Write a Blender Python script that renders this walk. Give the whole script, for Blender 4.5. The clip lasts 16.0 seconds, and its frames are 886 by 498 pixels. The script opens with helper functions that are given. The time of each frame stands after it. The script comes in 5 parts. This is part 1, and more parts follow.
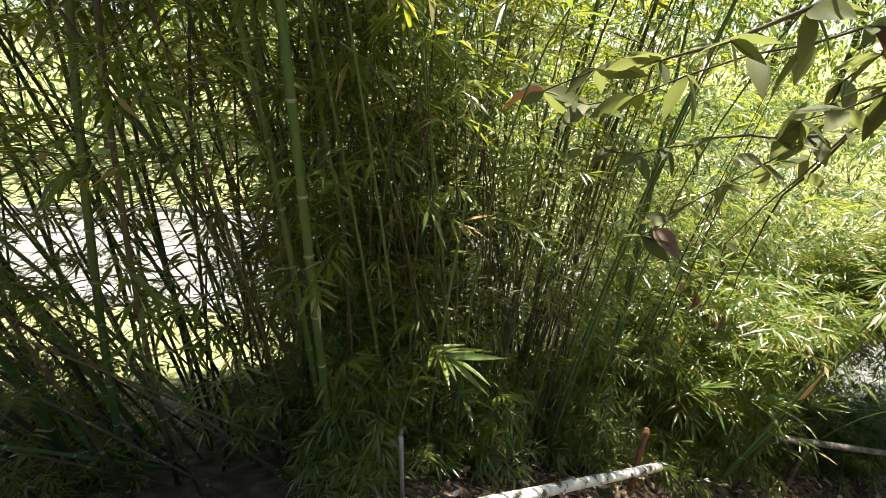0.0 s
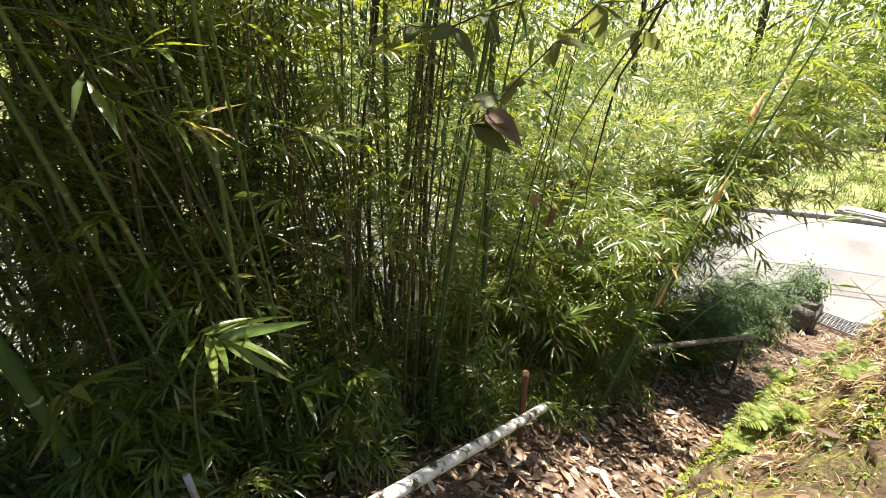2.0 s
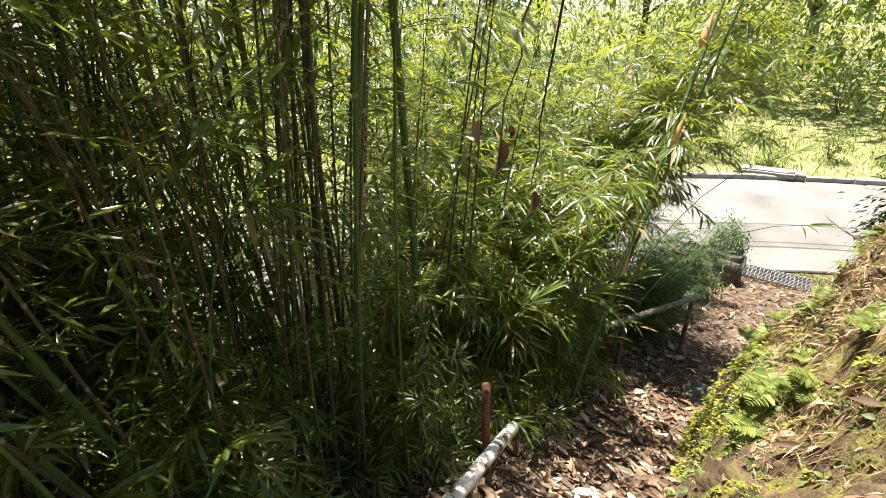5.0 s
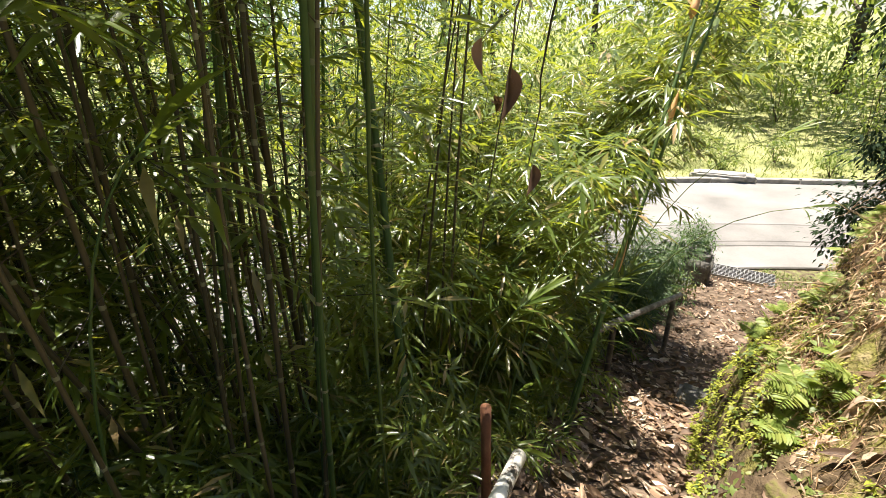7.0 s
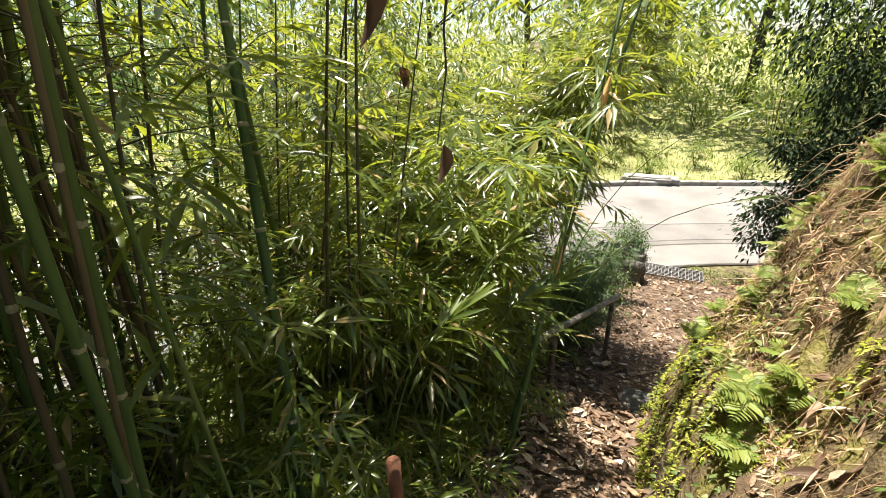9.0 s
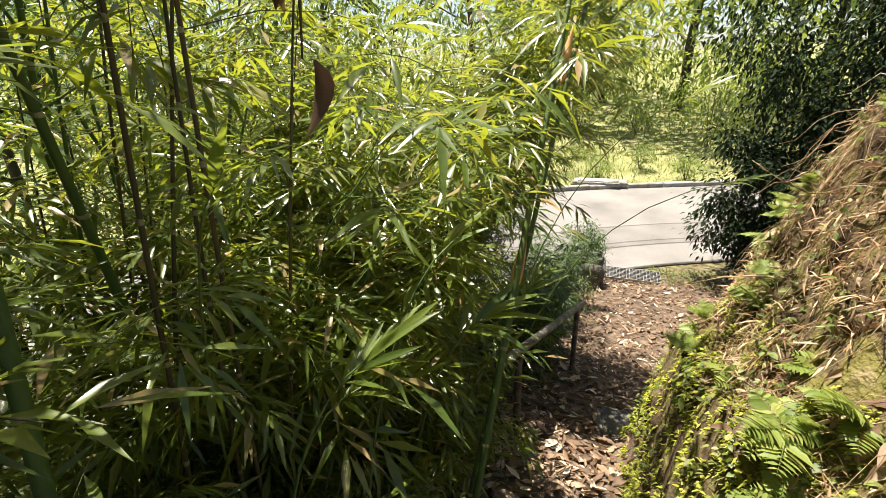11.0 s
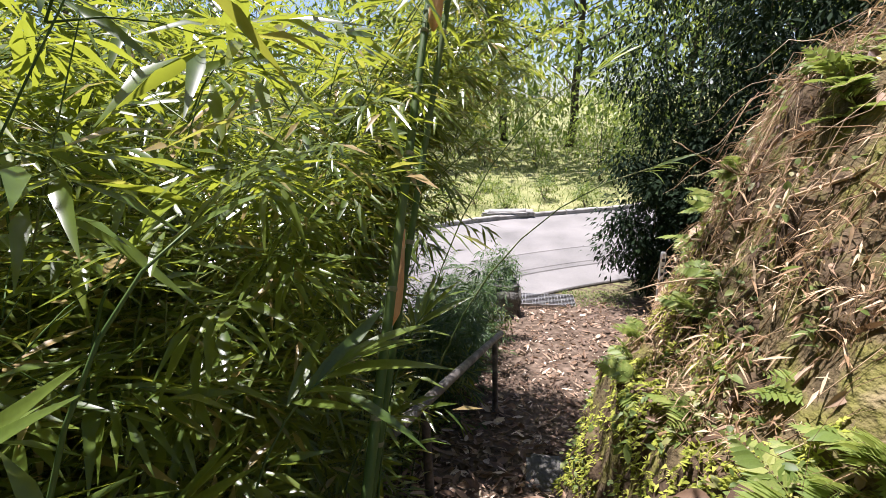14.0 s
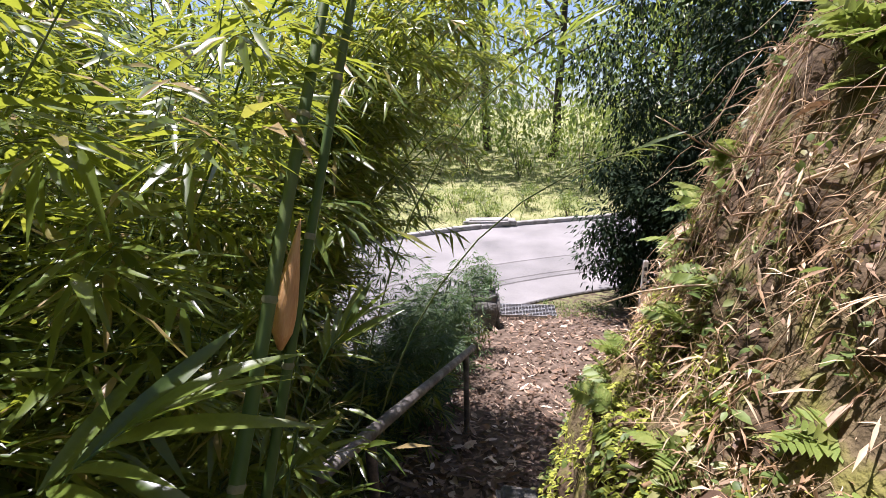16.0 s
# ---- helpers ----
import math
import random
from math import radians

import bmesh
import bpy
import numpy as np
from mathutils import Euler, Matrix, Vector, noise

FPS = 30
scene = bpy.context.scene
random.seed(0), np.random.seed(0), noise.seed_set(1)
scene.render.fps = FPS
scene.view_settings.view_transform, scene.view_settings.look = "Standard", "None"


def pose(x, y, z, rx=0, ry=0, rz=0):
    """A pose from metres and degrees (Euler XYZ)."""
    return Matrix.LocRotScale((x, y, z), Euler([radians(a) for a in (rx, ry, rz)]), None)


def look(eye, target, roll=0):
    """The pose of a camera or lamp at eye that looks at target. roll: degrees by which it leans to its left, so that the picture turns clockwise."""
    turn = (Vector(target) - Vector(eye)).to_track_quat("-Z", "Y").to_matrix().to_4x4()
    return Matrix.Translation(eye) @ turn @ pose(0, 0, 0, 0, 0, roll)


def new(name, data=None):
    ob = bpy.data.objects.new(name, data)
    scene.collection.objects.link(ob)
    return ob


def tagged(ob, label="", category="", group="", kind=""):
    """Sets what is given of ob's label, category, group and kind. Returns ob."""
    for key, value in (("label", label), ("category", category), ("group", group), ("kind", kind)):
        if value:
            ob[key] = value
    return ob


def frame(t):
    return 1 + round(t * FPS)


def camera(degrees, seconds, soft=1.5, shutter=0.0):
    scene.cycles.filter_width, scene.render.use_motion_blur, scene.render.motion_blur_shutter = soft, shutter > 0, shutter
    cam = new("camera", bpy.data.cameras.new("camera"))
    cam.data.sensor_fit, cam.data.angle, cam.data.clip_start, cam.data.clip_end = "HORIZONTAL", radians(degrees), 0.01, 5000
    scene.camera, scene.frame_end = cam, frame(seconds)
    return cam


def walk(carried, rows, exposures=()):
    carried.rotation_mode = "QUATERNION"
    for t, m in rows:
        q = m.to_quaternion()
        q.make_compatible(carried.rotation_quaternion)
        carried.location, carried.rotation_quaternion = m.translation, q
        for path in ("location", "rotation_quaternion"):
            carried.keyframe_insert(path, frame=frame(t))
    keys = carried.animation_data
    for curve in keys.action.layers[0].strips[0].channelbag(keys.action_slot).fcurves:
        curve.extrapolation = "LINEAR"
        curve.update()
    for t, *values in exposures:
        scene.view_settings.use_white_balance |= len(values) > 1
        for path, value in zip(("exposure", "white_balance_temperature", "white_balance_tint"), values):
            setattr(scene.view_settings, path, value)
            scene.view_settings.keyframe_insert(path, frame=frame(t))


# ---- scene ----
cam = camera(91.8, 16.0, soft=0.3)
PATH = [
    (0, (0.158, 0.411, 1.743), (0.136, 2.231, 0.913), 1.4),
    (0.5, (0.164, 0.501, 1.763), (0.29, 2.321, 0.944), 2.7),
    (1, (0.227, 0.555, 1.724), (0.51, 2.381, 0.958), 2.9),
    (1.5, (0.353, 0.602, 1.606), (0.812, 2.385, 0.825), 1.3),
    (2, (0.415, 0.728, 1.392), (0.941, 2.438, 0.498), -0.6),
    (2.5, (0.355, 0.82, 1.363), (0.881, 2.509, 0.431), -1.1),
    (3, (0.364, 0.849, 1.363), (0.924, 2.515, 0.409), -1.6),
    (3.5, (0.449, 0.901, 1.336), (1.086, 2.527, 0.362), -1.8),
    (6, (0.667, 1.387, 0.889), (1.571, 2.952, 0.031), -3.2),
    (6.5, (0.677, 1.433, 0.873), (1.621, 2.978, 0.024), -3.0),
    (7, (0.696, 1.457, 0.827), (1.676, 2.982, -0.019), -2.9),
    (7.5, (0.732, 1.48, 0.78), (1.744, 2.984, -0.065), -2.4),
    (8, (0.817, 1.531, 0.702), (1.929, 2.962, -0.144), -1.5),
    (8.5, (0.88, 1.555, 0.71), (2.039, 2.958, -0.119), -1.5),
    (11, (1.303, 1.854, 0.47), (2.653, 3.116, -0.294), -2.1),
    (11.5, (1.368, 1.874, 0.487), (2.772, 3.089, -0.256), -2.0),
    (12, (1.435, 1.914, 0.468), (2.884, 3.091, -0.25), -1.8),
    (12.5, (1.523, 1.868, 0.457), (3.011, 3.012, -0.232), -1.9),
    (13, (1.58, 1.843, 0.415), (3.159, 2.894, -0.217), -1.9),
    (13.5, (1.682, 1.858, 0.292), (3.289, 2.873, -0.328), -2.1),
    (14, (1.734, 1.996, 0.223), (3.36, 2.993, -0.38), -2.2),
    (14.5, (1.756, 2.068, 0.257), (3.395, 3.053, -0.329), -2.1),
    (15, (1.86, 2.044, 0.245), (3.509, 3.022, -0.325), -2.0),
    (15.5, (1.94, 2.013, 0.215), (3.602, 2.974, -0.346), -1.9),
    (16, (2.02, 2.01, 0.111), (3.692, 2.954, -0.448), -1.6),
]
walk(cam, [(t, look(eye, target, roll)) for t, eye, target, roll in PATH],
     exposures=[(0, 2.05, 6600, 14), (1.5, 1.95, 6600, 14), (3.5, 1.8, 6600, 14), (8.5, 1.72, 6750, 14), (11, 1.55, 6900, 14), (13, 1.45, 6700, 16), (14, 1.4, 5950, 24), (16, 1.4, 5850, 29)])

# ---- world and sun ----
# the path runs along s, with n to its left; s is turned 21.16 degrees from x
TH = radians(21.16)
CS, SN = math.cos(TH), math.sin(TH)


def W(s, n, z):
    return Vector((s * CS - n * SN, s * SN + n * CS, z))


SUN_S, SUN_N, SUN_EL = 0.72, 0.69, 73.0
to_sun = W(SUN_S, SUN_N, 0).normalized() * math.cos(radians(SUN_EL)) + Vector((0, 0, math.sin(radians(SUN_EL))))
world = bpy.data.worlds.new("sky")
scene.world = world
world.use_nodes = True
wn = world.node_tree.nodes
sky = wn.new("ShaderNodeTexSky")
sky.sky_type, sky.sun_disc = "NISHITA", False
sky.sun_elevation, sky.sun_rotation = radians(SUN_EL), math.atan2(to_sun.x, to_sun.y)
world.node_tree.links.new(sky.outputs[0], wn["Background"].inputs[0])
wn["Background"].inputs[1].default_value = 0.06
sun_data = bpy.data.lights.new("sun", "SUN")
sun_data.energy, sun_data.angle, sun_data.color = 5.0, radians(0.53), (1.0, 0.95, 0.86)
sun = new("sun", sun_data)
sun.matrix_world = look(to_sun * 40, (0, 0, 0))

# ---- materials ----


def links(m):
    m.use_nodes = True
    return m.node_tree.nodes, m.node_tree.links


def ramp(nodes, stops):
    r = nodes.new("ShaderNodeValToRGB")
    els = r.color_ramp.elements
    while len(els) < len(stops):
        els.new(0.5)
    for e, (p, c) in zip(els, stops):
        e.position, e.color = p, (*c, 1)
    return r


def surface(name, stops, scale=8.0, rough=0.8, bump=0.3, fine=90.0, detail=6.0, metal=0.0, stretch=(1, 1, 1), spec=0.3, dist=0.01):
    """Two scales of noise into a ramp of colours, with a fine relief."""
    m = bpy.data.materials.new(name)
    nd, lk = links(m)
    b = nd["Principled BSDF"]
    tc = nd.new("ShaderNodeTexCoord")
    mp = nd.new("ShaderNodeMapping")
    mp.inputs["Scale"].default_value = stretch
    lk.new(tc.outputs["Object"], mp.inputs[0])
    n1, n2 = nd.new("ShaderNodeTexNoise"), nd.new("ShaderNodeTexNoise")
    n1.inputs["Scale"].default_value, n1.inputs["Detail"].default_value = scale, detail
    n2.inputs["Scale"].default_value, n2.inputs["Detail"].default_value = fine, 4
    oi = nd.new("ShaderNodeObjectInfo")
    mx = nd.new("ShaderNodeMath")
    mx.operation = "MULTIPLY_ADD"
    mx.inputs[1].default_value = 0.35
    sub = nd.new("ShaderNodeMath")
    sub.operation = "MULTIPLY_ADD"
    sub.inputs[1].default_value, sub.inputs[2].default_value = 0.2, -0.27
    lk.new(oi.outputs["Random"], sub.inputs[0])
    add = nd.new("ShaderNodeMath")
    add.operation = "ADD"
    for k in (n1, n2):
        lk.new(mp.outputs[0], k.inputs["Vector"])
    lk.new(n2.outputs["Fac"], mx.inputs[0])
    lk.new(n1.outputs["Fac"], mx.inputs[2])
    lk.new(mx.outputs[0], add.inputs[0])
    lk.new(sub.outputs[0], add.inputs[1])
    r = ramp(nd, stops)
    lk.new(add.outputs[0], r.inputs[0])
    lk.new(r.outputs[0], b.inputs["Base Color"])
    b.inputs["Roughness"].default_value, b.inputs["Metallic"].default_value = rough, metal
    b.inputs["Specular IOR Level"].default_value = spec
    if bump:
        bp = nd.new("ShaderNodeBump")
        bp.inputs["Strength"].default_value, bp.inputs["Distance"].default_value = bump, dist
        lk.new(mx.outputs[0], bp.inputs["Height"])
        lk.new(bp.outputs[0], b.inputs["Normal"])
    return m


def leafy(name, stops, through_col, trans=0.45, rough=0.34, spec=0.36, grain=60.0):
    """A thin leaf: its gloss and colour on top, and the light that passes through it."""
    m = bpy.data.materials.new(name)
    nd, lk = links(m)
    b, out = nd["Principled BSDF"], nd["Material Output"]
    g, oi = nd.new("ShaderNodeNewGeometry"), nd.new("ShaderNodeObjectInfo")
    a = nd.new("ShaderNodeMath")
    a.operation = "ADD"
    fr = nd.new("ShaderNodeMath")
    fr.operation = "FRACT"
    lk.new(g.outputs["Random Per Island"], a.inputs[0])
    lk.new(oi.outputs["Random"], a.inputs[1])
    lk.new(a.outputs[0], fr.inputs[0])
    r = ramp(nd, stops)
    lk.new(fr.outputs[0], r.inputs[0])
    tc, nz = nd.new("ShaderNodeTexCoord"), nd.new("ShaderNodeTexNoise")
    nz.inputs["Scale"].default_value, nz.inputs["Detail"].default_value = grain, 3
    lk.new(tc.outputs["Object"], nz.inputs["Vector"])
    mul = nd.new("ShaderNodeMix")
    mul.data_type, mul.blend_type = "RGBA", "OVERLAY"
    mul.inputs["Factor"].default_value = 0.45
    lk.new(r.outputs[0], mul.inputs["A"])
    lk.new(nz.outputs["Fac"], mul.inputs["B"])
    lk.new(mul.outputs["Result"], b.inputs["Base Color"])
    b.inputs["Roughness"].default_value, b.inputs["Specular IOR Level"].default_value = rough, spec
    t = nd.new("ShaderNodeBsdfTranslucent")
    t2 = nd.new("ShaderNodeMix")
    t2.data_type = "RGBA"
    t2.inputs["Factor"].default_value = 0.6
    t2.inputs["B"].default_value = (*through_col, 1)
    lk.new(mul.outputs["Result"], t2.inputs["A"])
    lk.new(t2.outputs["Result"], t.inputs[0])
    mx = nd.new("ShaderNodeMixShader")
    mx.inputs[0].default_value = trans
    lk.new(b.outputs[0], mx.inputs[1])
    lk.new(t.outputs[0], mx.inputs[2])
    lk.new(mx.outputs[0], out.inputs[0])
    return m


GREEN = [(0.0, (0.055, 0.095, 0.018)), (0.45, (0.09, 0.135, 0.022)), (0.86, (0.13, 0.17, 0.028)), (0.91, (0.22, 0.19, 0.06)), (1.0, (0.36, 0.25, 0.12))]
M_leaf = leafy("bamboo_leaf", GREEN, (0.50, 0.55, 0.035), 0.42, 0.28, 0.5)
M_leaf_hero = leafy("bamboo_leaf_near", GREEN[:3] + [(1.0, (0.12, 0.19, 0.045))], (0.36, 0.44, 0.04), 0.4, 0.33, 0.5, 35)
M_shrub = leafy("shrub_leaf", [(0.0, (0.03, 0.07, 0.02)), (0.7, (0.06, 0.11, 0.03)), (1.0, (0.10, 0.15, 0.04))], (0.14, 0.24, 0.04), 0.3, 0.42)
# evergreen leaves, with the shade of their near side put into the colour
M_hedge = leafy("shade_toned_evergreen_leaf", [(0.0, (0.010, 0.020, 0.009)), (0.7, (0.017, 0.032, 0.013)), (1.0, (0.034, 0.055, 0.02))], (0.08, 0.12, 0.03), 0.06, 0.75, 0.08)
M_wood_leaf = leafy("far_tree_leaf", [(0.0, (0.04, 0.09, 0.02)), (0.6, (0.07, 0.13, 0.03)), (1.0, (0.13, 0.19, 0.05))], (0.45, 0.52, 0.08), 0.5)
M_broad = leafy("broad_leaf", [(0.0, (0.06, 0.075, 0.025)), (0.6, (0.10, 0.12, 0.04)), (1.0, (0.16, 0.17, 0.07))], (0.30, 0.34, 0.08), 0.45, 0.6, 0.25)
M_dry = leafy("dry_leaf", [(0.0, (0.08, 0.05, 0.032)), (0.45, (0.18, 0.115, 0.07)), (0.8, (0.34, 0.235, 0.15)), (1.0, (0.66, 0.55, 0.41))], (0.45, 0.25, 0.10), 0.12, 0.6, 0.3)
M_dark_dry = leafy("dark_dry_leaf", [(0.0, (0.05, 0.03, 0.02)), (0.6, (0.12, 0.07, 0.045)), (1.0, (0.22, 0.14, 0.09))], (0.25, 0.13, 0.05), 0.15, 0.6, 0.3)
M_straw = leafy("straw", [(0.0, (0.17, 0.10, 0.05)), (0.5, (0.34, 0.22, 0.115)), (1.0, (0.60, 0.46, 0.29))], (0.5, 0.35, 0.15), 0.15, 0.6, 0.3)
M_grass = leafy("grass_blade", [(0.0, (0.08, 0.13, 0.03)), (0.6, (0.15, 0.20, 0.05)), (1.0, (0.30, 0.28, 0.11))], (0.30, 0.38, 0.08), 0.35, 0.5)
M_moss = leafy("moss", [(0.0, (0.17, 0.20, 0.03)), (0.6, (0.30, 0.33, 0.05)), (1.0, (0.42, 0.42, 0.10))], (0.40, 0.44, 0.06), 0.3, 0.9, 0.1)
M_fern = leafy("fern_leaf", [(0.0, (0.13, 0.19, 0.04)), (0.6, (0.20, 0.26, 0.06)), (1.0, (0.30, 0.32, 0.09))], (0.38, 0.46, 0.08), 0.4, 0.5)
M_culm = surface("bamboo_culm", [(0.25, (0.035, 0.075, 0.02)), (0.5, (0.07, 0.12, 0.03)), (0.72, (0.14, 0.16, 0.05)), (0.85, (0.22, 0.19, 0.09))], 3.0, 0.55, 0.15, 40, 4, stretch=(1, 1, 0.15), spec=0.25)
M_culm_old = surface("old_bamboo_culm", [(0.25, (0.03, 0.028, 0.014)), (0.5, (0.065, 0.055, 0.026)), (0.75, (0.14, 0.11, 0.055))], 4.0, 0.55, 0.2, 40, 4, stretch=(1, 1, 0.2))
M_node = surface("culm_node", [(0.3, (0.16, 0.17, 0.08)), (0.7, (0.32, 0.30, 0.18))], 20, 0.7, 0.2)
M_sheath = surface("culm_sheath", [(0.25, (0.38, 0.18, 0.06)), (0.55, (0.58, 0.32, 0.13)), (0.8, (0.68, 0.45, 0.22))], 9, 0.55, 0.3, 140, 4, stretch=(3, 3, 0.3))
M_twig = surface("twig", [(0.3, (0.05, 0.045, 0.025)), (0.7, (0.14, 0.11, 0.06))], 20, 0.8, 0.2)
M_bark = surface("bark", [(0.3, (0.035, 0.028, 0.02)), (0.7, (0.12, 0.095, 0.07))], 9, 0.9, 0.6, 60, stretch=(1, 1, 0.3), dist=0.03)
M_pipe = surface("white_painted_pipe", [(0.30, (0.03, 0.028, 0.025)), (0.36, (0.16, 0.13, 0.10)), (0.40, (0.55, 0.53, 0.47)), (0.75, (0.74, 0.72, 0.66))], 16, 0.45, 0.5, 120, 8, dist=0.002)
M_pipe_dark = surface("weathered_pipe", [(0.3, (0.05, 0.045, 0.04)), (0.55, (0.13, 0.115, 0.10)), (0.8, (0.30, 0.28, 0.25))], 14, 0.6, 0.4, 90, dist=0.002)
M_rust = surface("rusty_post", [(0.3, (0.10, 0.045, 0.025)), (0.6, (0.20, 0.09, 0.045)), (0.85, (0.32, 0.18, 0.10))], 14, 0.8, 0.4, 120, stretch=(1, 1, 0.4), dist=0.003)
M_steel = surface("galvanised_steel", [(0.3, (0.20, 0.20, 0.20)), (0.7, (0.38, 0.38, 0.37))], 12, 0.5, 0.2, 90, metal=0.6)
M_road = surface("concrete_road", [(0.25, (0.10, 0.097, 0.09)), (0.5, (0.16, 0.154, 0.142)), (0.78, (0.22, 0.21, 0.195))], 0.9, 0.85, 0.35, 45, 10, dist=0.006)
M_joint = surface("road_joint", [(0.3, (0.07, 0.065, 0.06)), (0.7, (0.14, 0.13, 0.12))], 6, 0.95, 0.3)
M_curb = surface("weathered_concrete", [(0.25, (0.16, 0.15, 0.13)), (0.5, (0.30, 0.29, 0.26)), (0.8, (0.42, 0.40, 0.37))], 4, 0.9, 0.5, 60, 8)
M_stone = surface("mossy_stone", [(0.25, (0.05, 0.05, 0.04)), (0.5, (0.12, 0.115, 0.10)), (0.65, (0.20, 0.19, 0.165)), (0.8, (0.12, 0.14, 0.05))], 5, 0.9, 0.8, 40, 8, dist=0.03)
M_bank = surface("bank_earth", [(0.25, (0.022, 0.015, 0.009)), (0.42, (0.065, 0.045, 0.027)), (0.55, (0.125, 0.09, 0.053)), (0.66, (0.11, 0.11, 0.03)), (0.8, (0.21, 0.155, 0.095))], 5.5, 0.95, 1.0, 42, 9, spec=0.15, dist=0.03)
M_white = surface("white_post_paint", [(0.25, (0.45, 0.44, 0.40)), (0.6, (0.72, 0.71, 0.67))], 10, 0.6, 0.1)
M_dark = surface("dark_lettering", [(0.3, (0.02, 0.02, 0.02)), (0.7, (0.05, 0.05, 0.05))], 10, 0.7, 0)


def ground_material():
    m = bpy.data.materials.new("ground")
    nd, lk = links(m)
    b = nd["Principled BSDF"]
    tc = nd.new("ShaderNodeTexCoord")
    at = nd.new("ShaderNodeAttribute")
    at.attribute_name = "zone"
    sep = nd.new("ShaderNodeSeparateColor")
    lk.new(at.outputs["Color"], sep.inputs[0])

    def noise_tex(scale, detail):
        k = nd.new("ShaderNodeTexNoise")
        k.inputs["Scale"].default_value, k.inputs["Detail"].default_value = scale, detail
        lk.new(tc.outputs["Object"], k.inputs["Vector"])
        return k

    big, mid, small = noise_tex(1.3, 5), noise_tex(11, 8), noise_tex(70, 5)
    soil = ramp(nd, [(0.25, (0.045, 0.032, 0.022)), (0.5, (0.11, 0.08, 0.055)), (0.75, (0.22, 0.165, 0.12))])
    bank = ramp(nd, [(0.25, (0.05, 0.036, 0.02)), (0.48, (0.13, 0.10, 0.05)), (0.6, (0.16, 0.15, 0.04)), (0.8, (0.27, 0.21, 0.12))])
    lawn = ramp(nd, [(0.25, (0.13, 0.15, 0.05)), (0.5, (0.22, 0.23, 0.09)), (0.75, (0.34, 0.31, 0.16))])
    for r, k in ((soil, mid), (bank, mid), (lawn, big)):
        lk.new(k.outputs["Fac"], r.inputs[0])
    m1, m2 = nd.new("ShaderNodeMix"), nd.new("ShaderNodeMix")
    m1.data_type = m2.data_type = "RGBA"

    def soft(chan):
        a = nd.new("ShaderNodeMath")
        a.operation = "ADD"
        lk.new(sep.outputs[chan], a.inputs[0])
        lk.new(mid.outputs["Fac"], a.inputs[1])
        mr = nd.new("ShaderNodeMapRange")
        mr.inputs[1].default_value, mr.inputs[2].default_value = 0.85, 1.15
        lk.new(a.outputs[0], mr.inputs[0])
        return mr

    lk.new(soft("Red").outputs[0], m1.inputs["Factor"])
    lk.new(soil.outputs[0], m1.inputs["A"])
    lk.new(bank.outputs[0], m1.inputs["B"])
    lk.new(soft("Green").outputs[0], m2.inputs["Factor"])
    lk.new(m1.outputs["Result"], m2.inputs["A"])
    lk.new(lawn.outputs[0], m2.inputs["B"])
    lk.new(m2.outputs["Result"], b.inputs["Base Color"])
    b.inputs["Roughness"].default_value, b.inputs["Specular IOR Level"].default_value = 0.95, 0.15
    ad = nd.new("ShaderNodeMath")
    ad.operation = "MULTIPLY_ADD"
    ad.inputs[1].default_value = 0.4
    lk.new(small.outputs["Fac"], ad.inputs[0])
    lk.new(mid.outputs["Fac"], ad.inputs[2])
    bp = nd.new("ShaderNodeBump")
    bp.inputs["Strength"].default_value, bp.inputs["Distance"].default_value = 0.8, 0.04
    lk.new(ad.outputs[0], bp.inputs["Height"])
    lk.new(bp.outputs[0], b.inputs["Normal"])
    return m


M_ground = ground_material()

# ---- helpers for meshes ----
rng = np.random.default_rng(7)


def mesh_of(name, verts, faces, mats, smooth=True, index=None):
    me = bpy.data.meshes.new(name)
    me.from_pydata([tuple(v) for v in verts] if not isinstance(verts, np.ndarray) else verts.tolist(), [], faces if isinstance(faces, list) else faces.tolist())
    for m in (mats if isinstance(mats, (list, tuple)) else [mats]):
        me.materials.append(m)
    if smooth:
        me.polygons.foreach_set("use_smooth", [True] * len(me.polygons))
    if index is not None:
        me.polygons.foreach_set("material_index", index)
    me.update()
    return me


def part(name, data, parent, label="", kind=""):
    ob = new(name, data)
    ob.parent = parent
    return tagged(ob, label=label, kind=kind)


def thing(name, m, label, category, group="", kind=""):
    ob = new(name)
    ob.empty_display_size = 0.05
    ob.matrix_world = m
    return tagged(ob, label, category, group, kind)


